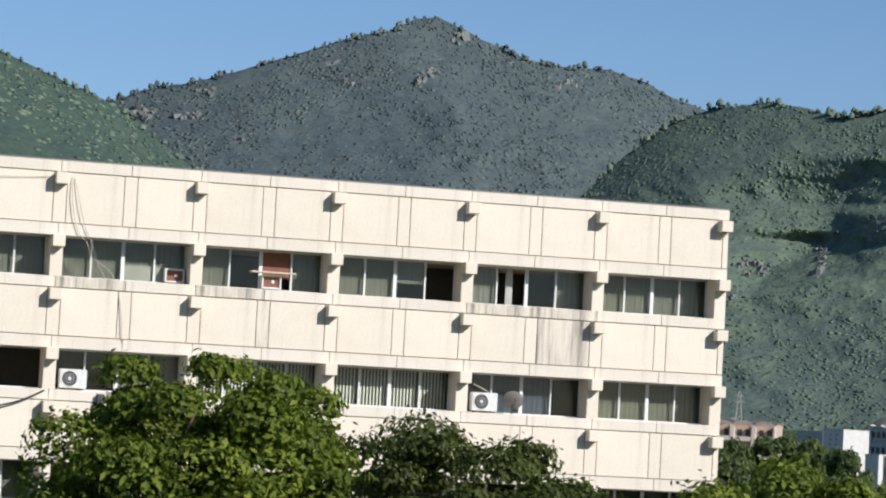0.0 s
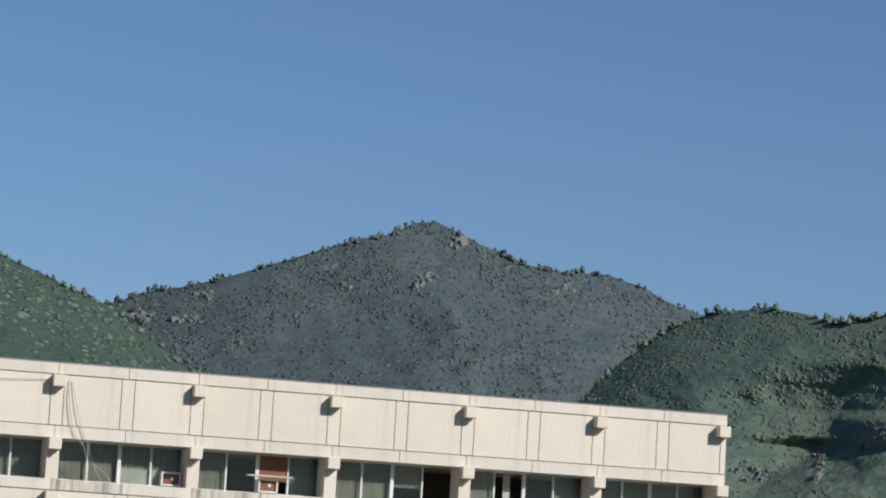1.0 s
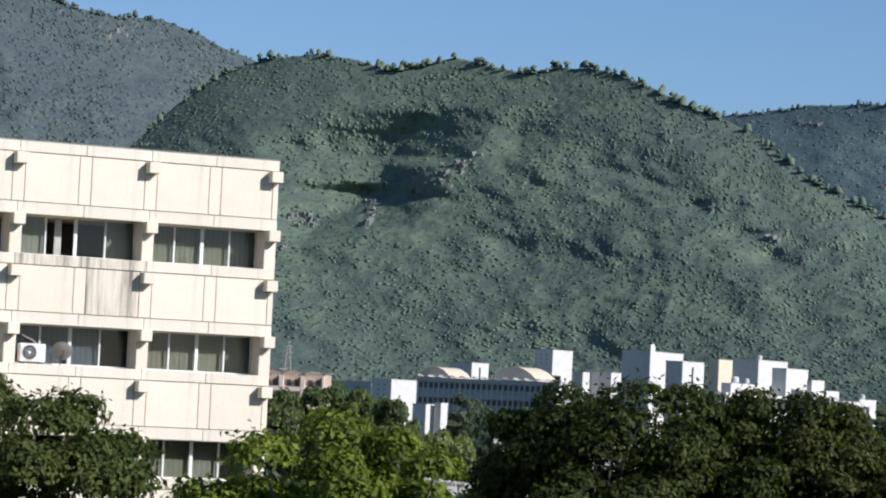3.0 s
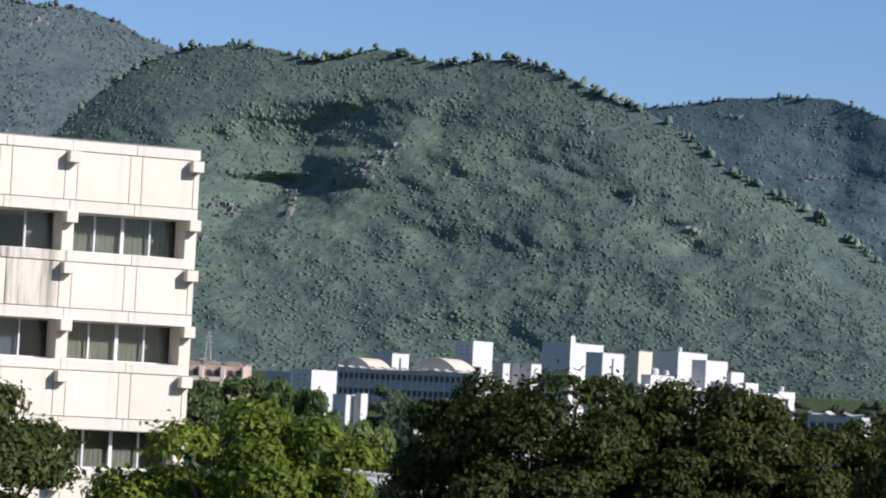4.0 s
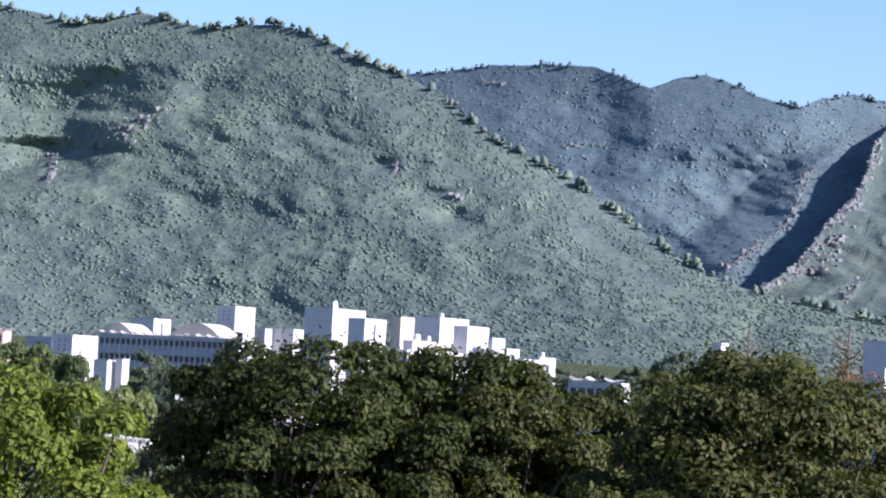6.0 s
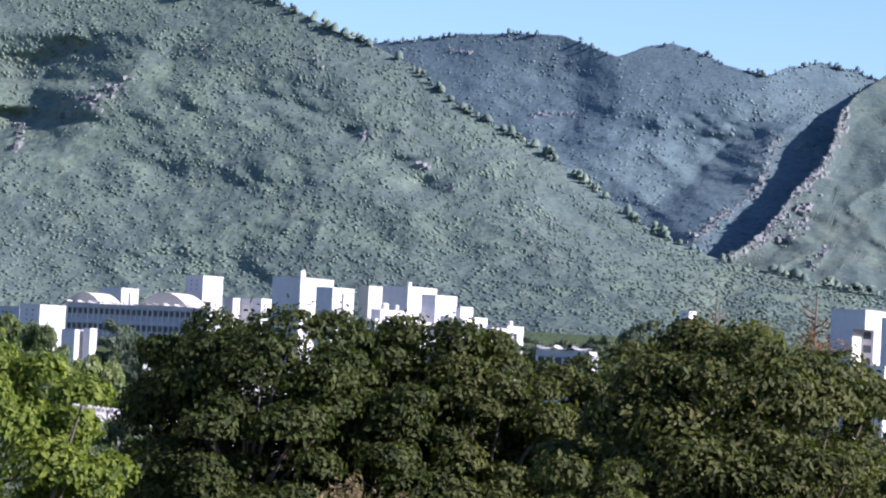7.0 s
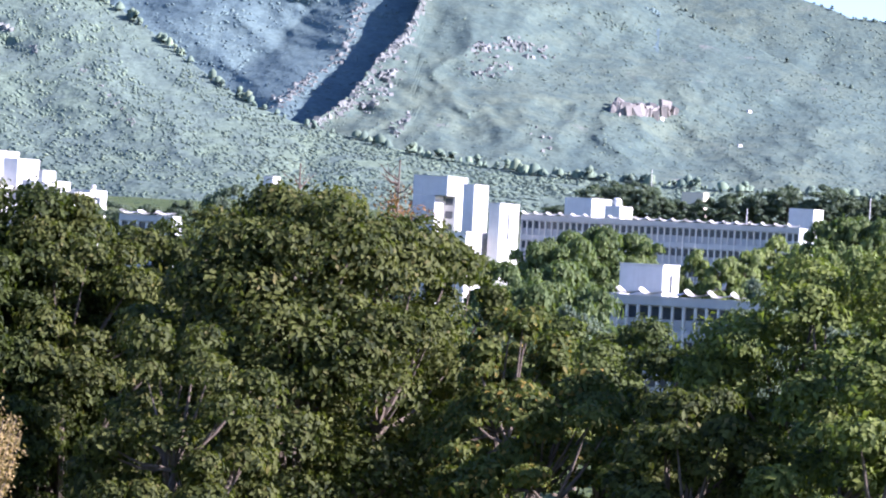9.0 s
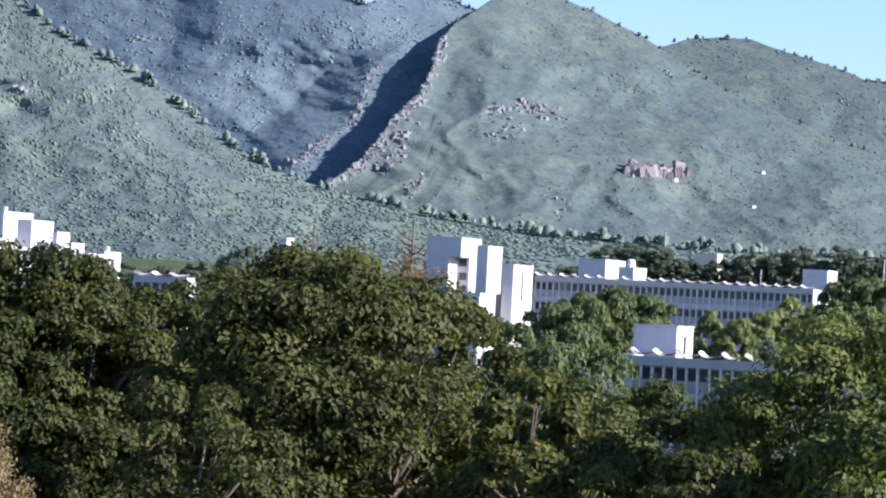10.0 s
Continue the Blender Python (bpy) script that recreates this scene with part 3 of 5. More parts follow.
def make_tree(name, x, y, top, radius, deep, mat, count, leaf, label, seed, clumps=90, lop=(0, 0), squash=1.0, category="tree", base=None, limb=0.5):
    """A tree at x, y, crown top at height top, crown radius and half-depth, count leaves in clumps on forking limbs."""
    rng = np.random.RandomState(seed)
    g = float(ground_height(np.array(math.hypot(x, y)))) if base is None else base
    root = new(name)
    root.location = (x, y, g)
    tagged(root, label, category)
    mid = top - g - deep
    clumps = int(clumps * 1.5)
    turn, up = rng.uniform(0, 2 * math.pi, clumps), rng.uniform(-0.9, 1.0, clumps)
    wide = (1 - np.abs(up) ** 2.6) ** 0.5
    c = np.stack([wide * np.cos(turn), wide * np.sin(turn), up], 1)
    reach = np.where(rng.rand(clumps) < 0.8, rng.uniform(0.78, 1.0, clumps), rng.uniform(0.35, 0.78, clumps)) * (1 + 0.3 * fbm(c[:, 0] * 1.7 + seed, c[:, 1] * 1.7 + 2 * c[:, 2], 3))
    c = c * reach[:, None] * np.array([radius * 0.86, radius * 0.86 * squash, deep * 0.9]) + np.array([lop[0], lop[1], mid])
    # settle the highest clump at the top
    size = radius * rng.uniform(0.13, 0.27, clumps)
    c[:, 2] += (top - g) - (c[:, 2] + size * 0.7).max()
    which = rng.randint(0, clumps, count)
    d = rng.normal(size=(count, 3))
    d /= np.linalg.norm(d, axis=1, keepdims=True)
    d[:, 2] = np.where(d[:, 2] < -0.35, -d[:, 2], d[:, 2])
    rad = rng.uniform(0.72, 1.0, count) * (1 + 0.10 * rng.normal(size=count))
    rad = np.where(rng.rand(count) < 0.07, rad * rng.uniform(1.05, 1.5, count), rad)
    pos = c[which] + d * (size[which] * rad)[:, None] * np.array([1.1, 1.1, 0.75])
    nrm = d + 0.38 * rng.normal(size=(count, 3)) + np.array([0, 0, 0.25])
    v, f = leaves(pos, nrm, leaf, leaf * 0.6, rng)
    raw("crown", v, f, mat, root)
    bm = bmesh.new()
    fork = Vector((0, 0, max(1.5, mid - deep * 0.8)))
    tr = 0.035 * radius + 0.12
    tube(bm, (0, 0, -0.3), (0.05 * radius, 0, fork.z * 0.55), tr * 1.25, tr, 8)
    tube(bm, (0.05 * radius, 0, fork.z * 0.55), fork, tr, tr * 0.8, 8)
    mains = [Vector((radius * 0.4 * math.cos(t) + lop[0] * 0.5, radius * 0.4 * math.sin(t) + lop[1] * 0.5, mid + deep * h)) for t, h in ((0.3, 0.0), (1.7, 0.25), (2.9, -0.1), (4.2, 0.2), (5.4, 0.05))]
    for p in mains:
        tube(bm, fork, p, tr * 0.6, tr * 0.32, 6)
    for q in c[: int(clumps * limb)]:
        q = Vector(q)
        p = min(mains, key=lambda s: (s - q).length)
        h = p.lerp(q, 0.5) + Vector((0, 0, -0.05 * radius))
        tube(bm, p, h, tr * 0.28, tr * 0.18, 5)
        tube(bm, h, q, tr * 0.18, tr * 0.06, 5)
    part("trunk", bm, BARK, root)
    return root


def spot(bearing, distance):
    a = radians(bearing)
    return distance * math.sin(a), distance * math.cos(a)


def level(angle, distance):
    return EYE + distance * math.tan(radians(angle))

# ---- the cream office building ----
THETA, CORNER_X, CORNER_Y = 15.68, 9.67, 106.85
HALF, STOREY, BAYS = 2.286, 3.61, 8
PARAPET_TOP, SILL_TOP = EYE + 8.48, EYE + 4.774
BEAM, LOW_BEAM, WINDOW = 0.36, 0.40, 1.31
GAP, SLAB_BACK, RECESS = 0.014, 0.05, 0.75
office = new("office_building")
office.location, office.rotation_euler = (CORNER_X, CORNER_Y, 0), (0, 0, radians(THETA))
tagged(office, "cream concrete office block with recessed window bands", "building")
LEFT = -2 * BAYS * HALF


def stone(name, x, z0, z1, w, depth, proud, mat, label=""):
    """A facade piece centred at x, its face proud of the facade plane."""
    shared(name, box_mesh(w, depth, z1 - z0, mat), office, pose(x, -proud, z0), label)


def make_office_core():
    bands = [(PARAPET_TOP - 0.06, SILL_TOP + WINDOW + 0.03)]
    for row in range(6):
        t = SILL_TOP - row * STOREY
        bands.append((t - 0.03, t - STOREY + WINDOW + 0.03 if row < 5 else -0.3))
    for a, b in bands:
        part("wall", boxes((LEFT, -0.04, SLAB_BACK, 0.3, b, a)), JOINT, office)
    part("roof", boxes((LEFT - 0.05, 0.02, 0.02, 14, PARAPET_TOP - 0.05, PARAPET_TOP + 0.05), bevel=0.01), SLAB, office, "grey flat roof slab edge")
    for x0, x1 in ((-0.28, -0.01), (LEFT, LEFT + 0.25)):
        part("side_wall", boxes((x0, x1, 0.32, 14, -0.3, PARAPET_TOP - 0.06)), CREAM, office)
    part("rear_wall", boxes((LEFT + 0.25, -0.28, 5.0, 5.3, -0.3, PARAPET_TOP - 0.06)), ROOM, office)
    floors = [(LEFT + 0.26, -0.29, 0.31, 4.99, SILL_TOP - r * STOREY - 0.5, SILL_TOP - r * STOREY - 0.05) for r in range(6)]
    soffits = [(LEFT + 0.26, -0.29, 0.31, 4.99, SILL_TOP - r * STOREY + WINDOW + 0.04, SILL_TOP - r * STOREY + WINDOW + 0.3) for r in range(6)]
    for size in floors + soffits:
        part("floor_slab", boxes(size), CREAM, office)


make_office_core()


def make_facade():
    rng = random.Random(5)
    for row in range(-1, 5):
        top = PARAPET_TOP if row < 0 else SILL_TOP - row * STOREY
        low = SILL_TOP - (row + 1) * STOREY + WINDOW
        beam_low, panel_low = top - BEAM, low + LOW_BEAM
        for i in range(2 * BAYS):
            x = -(i + 0.5) * HALF
            worn = (row, i) in ((0, 3), (0, 7), (0, 2)) or (row >= 0 and rng.random() < 0.10)
            stone("beam", x, beam_low + GAP, top, HALF - GAP, 0.4 if row < 0 else 0.55, 0.03, STAINED if worn and row == 0 else CREAM_BEAM)
            stone("beam", x, low, panel_low - GAP, HALF - GAP, 0.55, 0.03, CREAM_BEAM)
            stone("panel", x, panel_low + GAP, beam_low - GAP, HALF - 0.42 - 2 * GAP, 0.1, 0.0, STAINED if (row, i) == (0, 2) else CREAM)
        for i in range(2 * BAYS + 1):
            x = -i * HALF
            w = 0.42 if 0 < i else 0.21
            x0 = x if i else -0.105
            stone("pilaster", x0, panel_low + GAP, beam_low - GAP, w - GAP, 0.12, 0.0 if i % 2 else 0.006, STAINED if (row, i) == (0, 7) else CREAM)
            if i % 2 == 0:
                stone("corbel", x - (0.20 if i == 0 else 0), beam_low - 0.40, beam_low - 0.03, 0.40, 0.42, 0.42, CREAM)
        if row < 4:
            sill = SILL_TOP - (row + 1) * STOREY
            for i in range(0, 2 * BAYS + 1, 2):
                x = -i * HALF - (0.20 if i == 0 else 0)
                stone("column", x, sill, low, 0.41, RECESS + 0.1, 0.0, CREAM)
                stone("corbel", x, low - 0.37, low + 0.012, 0.40, 0.42, 0.42, CREAM)


make_facade()

# per bay, counted from the corner: what hangs behind each of the four panes
FILL = {(0, 0): "gggg", (0, 1): "pk.p", (0, 2): "ggh.", (0, 3): "g.bg", (0, 4): "ggww", (0, 5): "gggg", (0, 6): "g.gg", (0, 7): "gggg",
        (1, 0): "gggg", (1, 1): "ccc.", (1, 2): "ssss", (1, 3): "ssss", (1, 4): "..pg", (1, 5): "nnnn", (1, 6): "g..g", (1, 7): "gggg",
        (2, 0): "pgpg", (2, 1): "g.gg", (2, 2): "gggg", (2, 5): "ccgg"}


def make_window(row, bay):
    right, left = -2 * bay * HALF - 0.21 - (0.2 if bay == 0 else 0), -2 * (bay + 1) * HALF + 0.21
    sill = SILL_TOP - row * STOREY
    head = sill + WINDOW
    y = RECESS
    fill = FILL.get((row, bay), "gggg")
    win = new("window")
    win.parent = office
    win.location = (left, y, sill)
    w, h = right - left, WINDOW
    quarter = w / 4
    if fill == "nnnn":
        part("frame", boxes((0, w, 0, 0.06, 0, 0.04), (0, w, 0, 0.06, h - 0.03, h)), WHITE_FRAME, win)
        return
    bars = [(0, w, 0, 0.08, 0, 0.05), (0, w, 0, 0.06, h - 0.04, h), (0, 0.05, 0, 0.06, 0.05, h - 0.04), (w - 0.05, w, 0, 0.06, 0.05, h - 0.04)]
    for k in (1, 2, 3):
        t = 0.06 if k == 2 else 0.028
        bars.append((k * quarter - t, k * quarter + t, 0, 0.07, 0.05, h - 0.04))
    part("frame", boxes(*bars, bevel=0.006), WHITE_FRAME, win)
    for k, kind in enumerate(fill):
        a, b = k * quarter + 0.06, (k + 1) * quarter - 0.06
        if kind == "b":
            part("board", boxes((a, b, 0.02, 0.05, 0.42, h - 0.04)), BOARD, win, "rust-brown board in place of a pane")
            continue
        if not (kind == "k" or (row, bay, k) == (0, 2, 3)):
            pane = part("pane", boxes((a, b, 0.03, 0.038, 0.05, h - 0.04)), GLASS, win)
            pane.visible_shadow = False
        if kind in "gpcwh":
            mat = {"g": CURTAIN, "p": CURTAIN_PALE, "c": CURTAIN_BLUE, "w": CURTAIN, "h": CURTAIN_PALE}[kind]
            bm = bmesh.new()
            n = 14
            cols = []
            for i in range(n + 1):
                x = a - 0.05 + (b - a + 0.1) * i / n
                d = 0.22 + 0.007 * math.sin(i * 2.4 + bay)
                low = 0.55 if kind == "h" else 0.0
                cols.append([bm.verts.new((x, d, z)) for z in (low, h)])
            for i in range(n):
                bm.faces.new((cols[i][0], cols[i + 1][0], cols[i + 1][1], cols[i][1]))
            bmesh.ops.solidify(bm, geom=bm.faces[:], thickness=0.006)
            part("blind", bm, mat, win)
            if kind == "w":
                part("screen", boxes((a - 0.02, b + 0.02, 0.10, 0.13, 0.03, 0.55)), CURTAIN_PALE, win, "pale panel across the lower pane")
        elif kind == "s":
            for i in range(8):
                x = a + (b - a) * (i + 0.5) / 8
                ob = shared("slat", box_mesh(0.085, 0.012, h - 0.05, SLAT, 0), win, pose(x, 0.2, 0.02, 0, 0, 38))
        elif kind == "k":
            part("curtain", boxes((a + 0.3, a + 0.55, 0.2, 0.24, 0.03, h - 0.03), bevel=0.015), CURTAIN_PALE, win)


for row in range(0, 4):
    for bay in range(BAYS):
        make_window(row, bay)

# ---- trees by the building and along the road ----
def plant(name, bearing, distance, angle, radius, deep, mat, count, leaf, label, seed, clumps, **more):
    x, y = spot(bearing, distance)
    return make_tree(name, x, y, level(angle, distance), radius, deep, mat, int(count * 1.25), leaf * 0.82, label, seed, clumps, **more)


plant("broadleaf_tree", -4.5, 70, 1.42, 3.9, 4.8, LEAF_BRIGHT, 60000, 0.21, "bright green leafy tree before the office block", 1, 95)
plant("broadleaf_tree", 0.7, 78, 0.52, 3.8, 4.2, LEAF_WARM, 46000, 0.22, "dark green leafy tree before the office block", 2, 80)
plant("broadleaf_tree", 6.6, 58, 0.03, 3.1, 3.9, LEAF_BRIGHT, 52000, 0.18, "bright green young tree at the building corner", 3, 70)
plant("broadleaf_tree", 11.6, 92, 0.86, 4.4, 7.6, LEAF_DEEP, 80000, 0.24, "large dark green tree with a wide crown", 4, 120)
plant("broadleaf_tree", 14.5, 95, 0.74, 3.9, 7.4, LEAF_DEEP, 60000, 0.24, "large dark green tree in a dense row", 15, 100)
plant("broadleaf_tree", 13.0, 97, 0.78, 3.2, 6.5, LEAF_DEEP, 40000, 0.24, "dark green tree in a dense row", 18, 80)
plant("broadleaf_tree", 17.9, 98, 0.5, 2.6, 6.5, LEAF_OLIVE, 30000, 0.24, "olive-green tree in a dense row", 19, 70)
plant("broadleaf_tree", 22.6, 92, 0.2, 2.4, 6.0, LEAF_OLIVE, 28000, 0.23, "olive-green tree beside white towers", 20, 60)
plant("broadleaf_tree", 13.75, 93, 0.80, 3.2, 6.8, LEAF_DEEP, 40000, 0.24, "dark green tree in a dense row", 22, 80)
plant("broadleaf_tree", 15.7, 94, 0.60, 3.3, 6.8, LEAF_OLIVE, 42000, 0.24, "olive-green tree in a dense row", 24, 80)
plant("broadleaf_tree", 10.4, 94, 0.42, 2.6, 6.0, LEAF_DEEP, 30000, 0.24, "dark green tree in a dense row", 25, 70)
plant("broadleaf_tree", 16.7, 100, 0.22, 3.2, 7.0, LEAF_DEEP, 40000, 0.24, "dark green tree in a dense row", 5, 80)
plant("broadleaf_tree", 20.0, 84, 0.98, 5.2, 6.8, LEAF_OLIVE, 90000, 0.23, "large olive-green tree with a rounded crown", 6, 140)
plant("broadleaf_tree", 29.35, 66, 0.2, 3.5, 5.4, LEAF_LIGHT, 54000, 0.20, "olive-green tree with bare twigs showing", 7, 80)
plant("broadleaf_tree", 30.3, 60, -1.3, 2.6, 4.2, LEAF_LIGHT, 40000, 0.19, "fresh green tree by the road", 26, 60)
plant("broadleaf_tree", 23.7, 74, -1.0, 1.8, 4.0, LEAF_YELLOW, 26000, 0.19, "small tree with yellowing leaves", 8, 50)
plant("broadleaf_tree", 25.6, 80, -1.12, 2.9, 4.2, LEAF_WARM, 36000, 0.20, "small dark green tree", 9, 50)
plant("broadleaf_tree", 24.6, 66, -2.1, 2.0, 3.5, LEAF_YELLOW, 26000, 0.18, "low tree with green and orange leaves", 12, 50)
plant("broadleaf_tree", 26.8, 70, -1.45, 2.3, 4.2, LEAF_DEEP, 26000, 0.19, "low dark green tree before a white wing", 21, 50)
plant("broadleaf_tree", 27.0, 62, -2.3, 2.0, 3.5, LEAF_OLIVE, 26000, 0.18, "low olive-green tree by the road", 13, 50)
plant("broadleaf_tree", 17.8, 70, -1.6, 2.6, 4.0, LEAF_OLIVE, 30000, 0.19, "lower olive-green tree before the row", 14, 60)


def make_dry_tree(bearing, distance, angle, radius, seed):
    """A dead-looking tree: a fan of fine upright twigs set with straw-coloured leaves."""
    x, y = spot(bearing, distance)
    h = level(angle, distance)
    r = np.random.RandomState(seed)
    root = new("dry_tree")
    root.location = (x, y, 0)
    tagged(root, "straw-coloured dry tree among green ones", "tree")
    bm = bmesh.new()
    tube(bm, (0, 0, -0.3), (0, 0, h - 5.0), 0.16, 0.11, 7)
    spots = []
    for i in range(90):
        t, w = r.uniform(0, 6.28), radius * r.uniform(0.0, 1.0) ** 0.6
        tip = Vector((w * math.cos(t), w * math.sin(t), h - (w / radius) ** 2 * 1.6 - r.uniform(0, 0.7)))
        foot = Vector((0, 0, h - 5.0 + r.uniform(-0.3, 0.6)))
        bend = foot.lerp(tip, 0.5) + Vector((0.25 * w * math.cos(t), 0.25 * w * math.sin(t), -0.1))
        tube(bm, foot, bend, 0.035, 0.02, 5)
        tube(bm, bend, tip, 0.02, 0.006, 4)
        for k in r.uniform(0.15, 1.0, 130):
            spots.append(bend.lerp(tip, k))
    part("trunk", bm, BARK, root)
    c = np.array([tuple(q) for q in spots])
    c = c + r.normal(size=c.shape) * np.array([0.10, 0.10, 0.06])
    v, f = leaves(c, r.normal(size=c.shape) + np.array([0.4, -0.6, 0.0]), 0.10, 0.045, r)
    raw("crown", v, f, LEAF_DRY, root)


make_dry_tree(13.3, 62, -2.0, 1.75, 10)


def make_bare_tree(bearing, distance, angle, spread, seed, leafy):
    """Thin dry twigs that stand over the crowns, with a few russet leaves."""
    x, y = spot(bearing, distance)
    g = float(ground_height(np.array(distance)))
    h = level(angle, distance) - g
    rng = random.Random(seed)
    root = new("bare_tree")
    root.location = (x, y, g)
    tagged(root, "nearly leafless tree with thin dry twigs", "tree")
    bm = bmesh.new()
    tube(bm, (0, 0, -0.3), (0, 0, h * 0.7), 0.16, 0.08, 7)
    tube(bm, (0, 0, h * 0.7), (0.03, 0, h), 0.08, 0.02, 6)
    tips = []
    for i in range(30):
        z = h * rng.uniform(0.68, 0.97)
        t = rng.uniform(0, 6.28)
        reach = spread * rng.uniform(0.25, 1.0) * (1.25 - z / h)  * 3.0
        tip = Vector((reach * math.cos(t), reach * math.sin(t), z + reach * rng.uniform(0.5, 1.1)))
        tip.z = min(tip.z, h * 1.0)
        half = Vector((0, 0, z)).lerp(tip, 0.5) + Vector((0, 0, -0.08))
        tube(bm, (0, 0, z), half, 0.03, 0.02, 5)
        tube(bm, half, tip, 0.02, 0.008, 4)
        tips += [half, tip]
        for _ in range(2):
            q = half + Vector((rng.gauss(0, 0.3), rng.gauss(0, 0.3), rng.uniform(0.1, 0.5)))
            tube(bm, half, q, 0.012, 0.006, 4)
            tips.append(q)
    part("trunk", bm, BARK, root)
    r = np.random.RandomState(seed)
    if leafy:
        pick = np.array([tuple(tips[i]) for i in r.randint(0, len(tips), leafy)])
        pick = pick[pick[:, 2] < h * 0.95]
        v, f = leaves(pick + r.normal(size=pick.shape) * 0.16, r.normal(size=pick.shape), 0.13, 0.07, r)
        raw("crown", v, f, LEAF_RUST, root)


make_bare_tree(21.4, 92, 1.55, 0.75, 3, 900)
make_bare_tree(19.6, 92, 1.4, 0.5, 4, 60)

# ---- the white campus behind the trees ----
CAMPUS = -133.0


def campus_root(name, x, y, label, category="building", group=""):
    root = new(name)
    g = float(ground_height(np.array(math.hypot(x, y)))) - 0.8
    root.matrix_basis = pose(x, y, g, 0, 0, CAMPUS + 90)
    tagged(root, label, category, group)
    return root, g


def campus_block(x, y, w, d, z1, mat, label, slit=False, dots=0, notch=0.0, over=0.0, group="white rooftop blocks"):
    """A rendered block: its corner at x, y, front w wide to the left, side d deep."""
    root, g = campus_root("concrete_block", x, y, label, group=group)
    h = z1 - g
    if notch:
        part("wall", boxes((-w, 0, 0, d, h - notch, h), (-w, 0, 0.45 * d, d, 0, h - notch + 0.01), (-w, -0.35 * w, 0, 0.44 * d, 0, h - notch), bevel=0.04), mat, root)
        for i in range(3):
            part("window", boxes((-0.30 * w, -0.08 * w, 0.45 * d - 0.05, 0.45 * d + 0.05, h - notch - 1.6 - 2.4 * i, h - notch - 0.3 - 2.4 * i)), DARK_PANE, root)
    else:
        part("wall", boxes((-w, 0, 0, d, 0, h), bevel=0.05), mat, root)
    part("coping", boxes((-w - 0.06, 0.06, -0.06, 0.25, h, h + 0.14), (-w - 0.06, 0.06, d - 0.2, d + 0.06, h, h + 0.14), (-0.22, 0.06, 0.25, d - 0.2, h, h + 0.14)), mat, root)
    if slit:
        part("slit_window", boxes((-0.02, 0.07, d * 0.42, d * 0.42 + 0.7, h - min(6.0, h * 0.6), h - 1.0)), DARK_PANE, root, "narrow dark slit window")
    for i in range(dots):
        shared("vent", box_mesh(0.32, 0.06, 0.32, DARK_PANE, 0), root, pose(-w * (0.35 + 0.3 * (i % 2)), -0.03, h - 1.3 - 1.0 * (i // 2)))
    return root


def campus_wing(x, y, w, d, z1, module, rows, label, storey=3.6, shell=1.0, end=0.0):
    """A long wing: window bays between fins, spandrels, and a row of scoop shells on the roof's edge."""
    root, g = campus_root("campus_wing", x, y, label, group="campus wings")
    h = z1 - g
    part("wall", boxes((-w, 0, 0.55, d, 0, h - 0.05)), SHADEWASH, root)
    part("fascia", boxes((-w, 0, 0, 0.54, h - 1.0, h), bevel=0.03), SHADEWASH, root)
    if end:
        part("end_wall", boxes((-w - end, -w - 0.01, -0.15, d, 0, h + 0.1), bevel=0.03), SHADEWASH, root)
    n = int(w / module)
    half = w / n / 2
    for r in range(rows):
        top = h - 1.0 - r * storey
        part("spandrel", boxes((-w, 0, 0.05, 0.54, top - storey + 0.02, top - storey + 1.0), bevel=0.02), SHADEWASH, root)
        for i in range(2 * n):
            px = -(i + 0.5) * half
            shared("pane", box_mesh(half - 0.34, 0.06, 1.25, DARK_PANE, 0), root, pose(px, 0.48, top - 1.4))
            shared("panel", box_mesh(half - 0.30, 0.12, 1.08, SHADEWASH, 0.01), root, pose(px, 0.42, top - 2.55))
    fin = box_mesh(0.24, 0.5, rows * storey, WHITEWASH)
    for i in range(2 * n + 1):
        shared("fin", fin, root, pose(min(-0.12, max(-w + 0.12, -i * half)), 0.0 if i % 2 == 0 else 0.12, h - 1.0 - rows * storey))
    # scoop shells
    bm = bmesh.new()
    arc = [(-half * 0.92 * 1.0 + 2 * half * 0.92 * k / 10, 0.16 + 0.42 * (abs(1 - 2 * k / 10) ** 2.2 if k < 5 else 0.35 * abs(1 - 2 * k / 10) ** 2.2)) for k in range(11)]
    rows_v = [[bm.verts.new((a * 1.0, yy, b * shell + zz)) for a, b in arc] for yy, zz in ((-0.45, -0.12), (0.5, 0.10), (1.6, 0.0))]
    for p, q in zip(rows_v, rows_v[1:]):
        for k in range(10):
            bm.faces.new((p[k], p[k + 1], q[k + 1], q[k]))
    bmesh.ops.solidify(bm, geom=bm.faces[:], thickness=0.12)
    me = bpy.data.meshes.new("roof_shell")
    bm.to_mesh(me)
    bm.free()
    me.materials.append(WHITEWASH)
    for i in range(n):
        shared("roof_shell", me, root, pose(-(i + 0.5) * 2 * half, 0, h + 0.02))
    return root


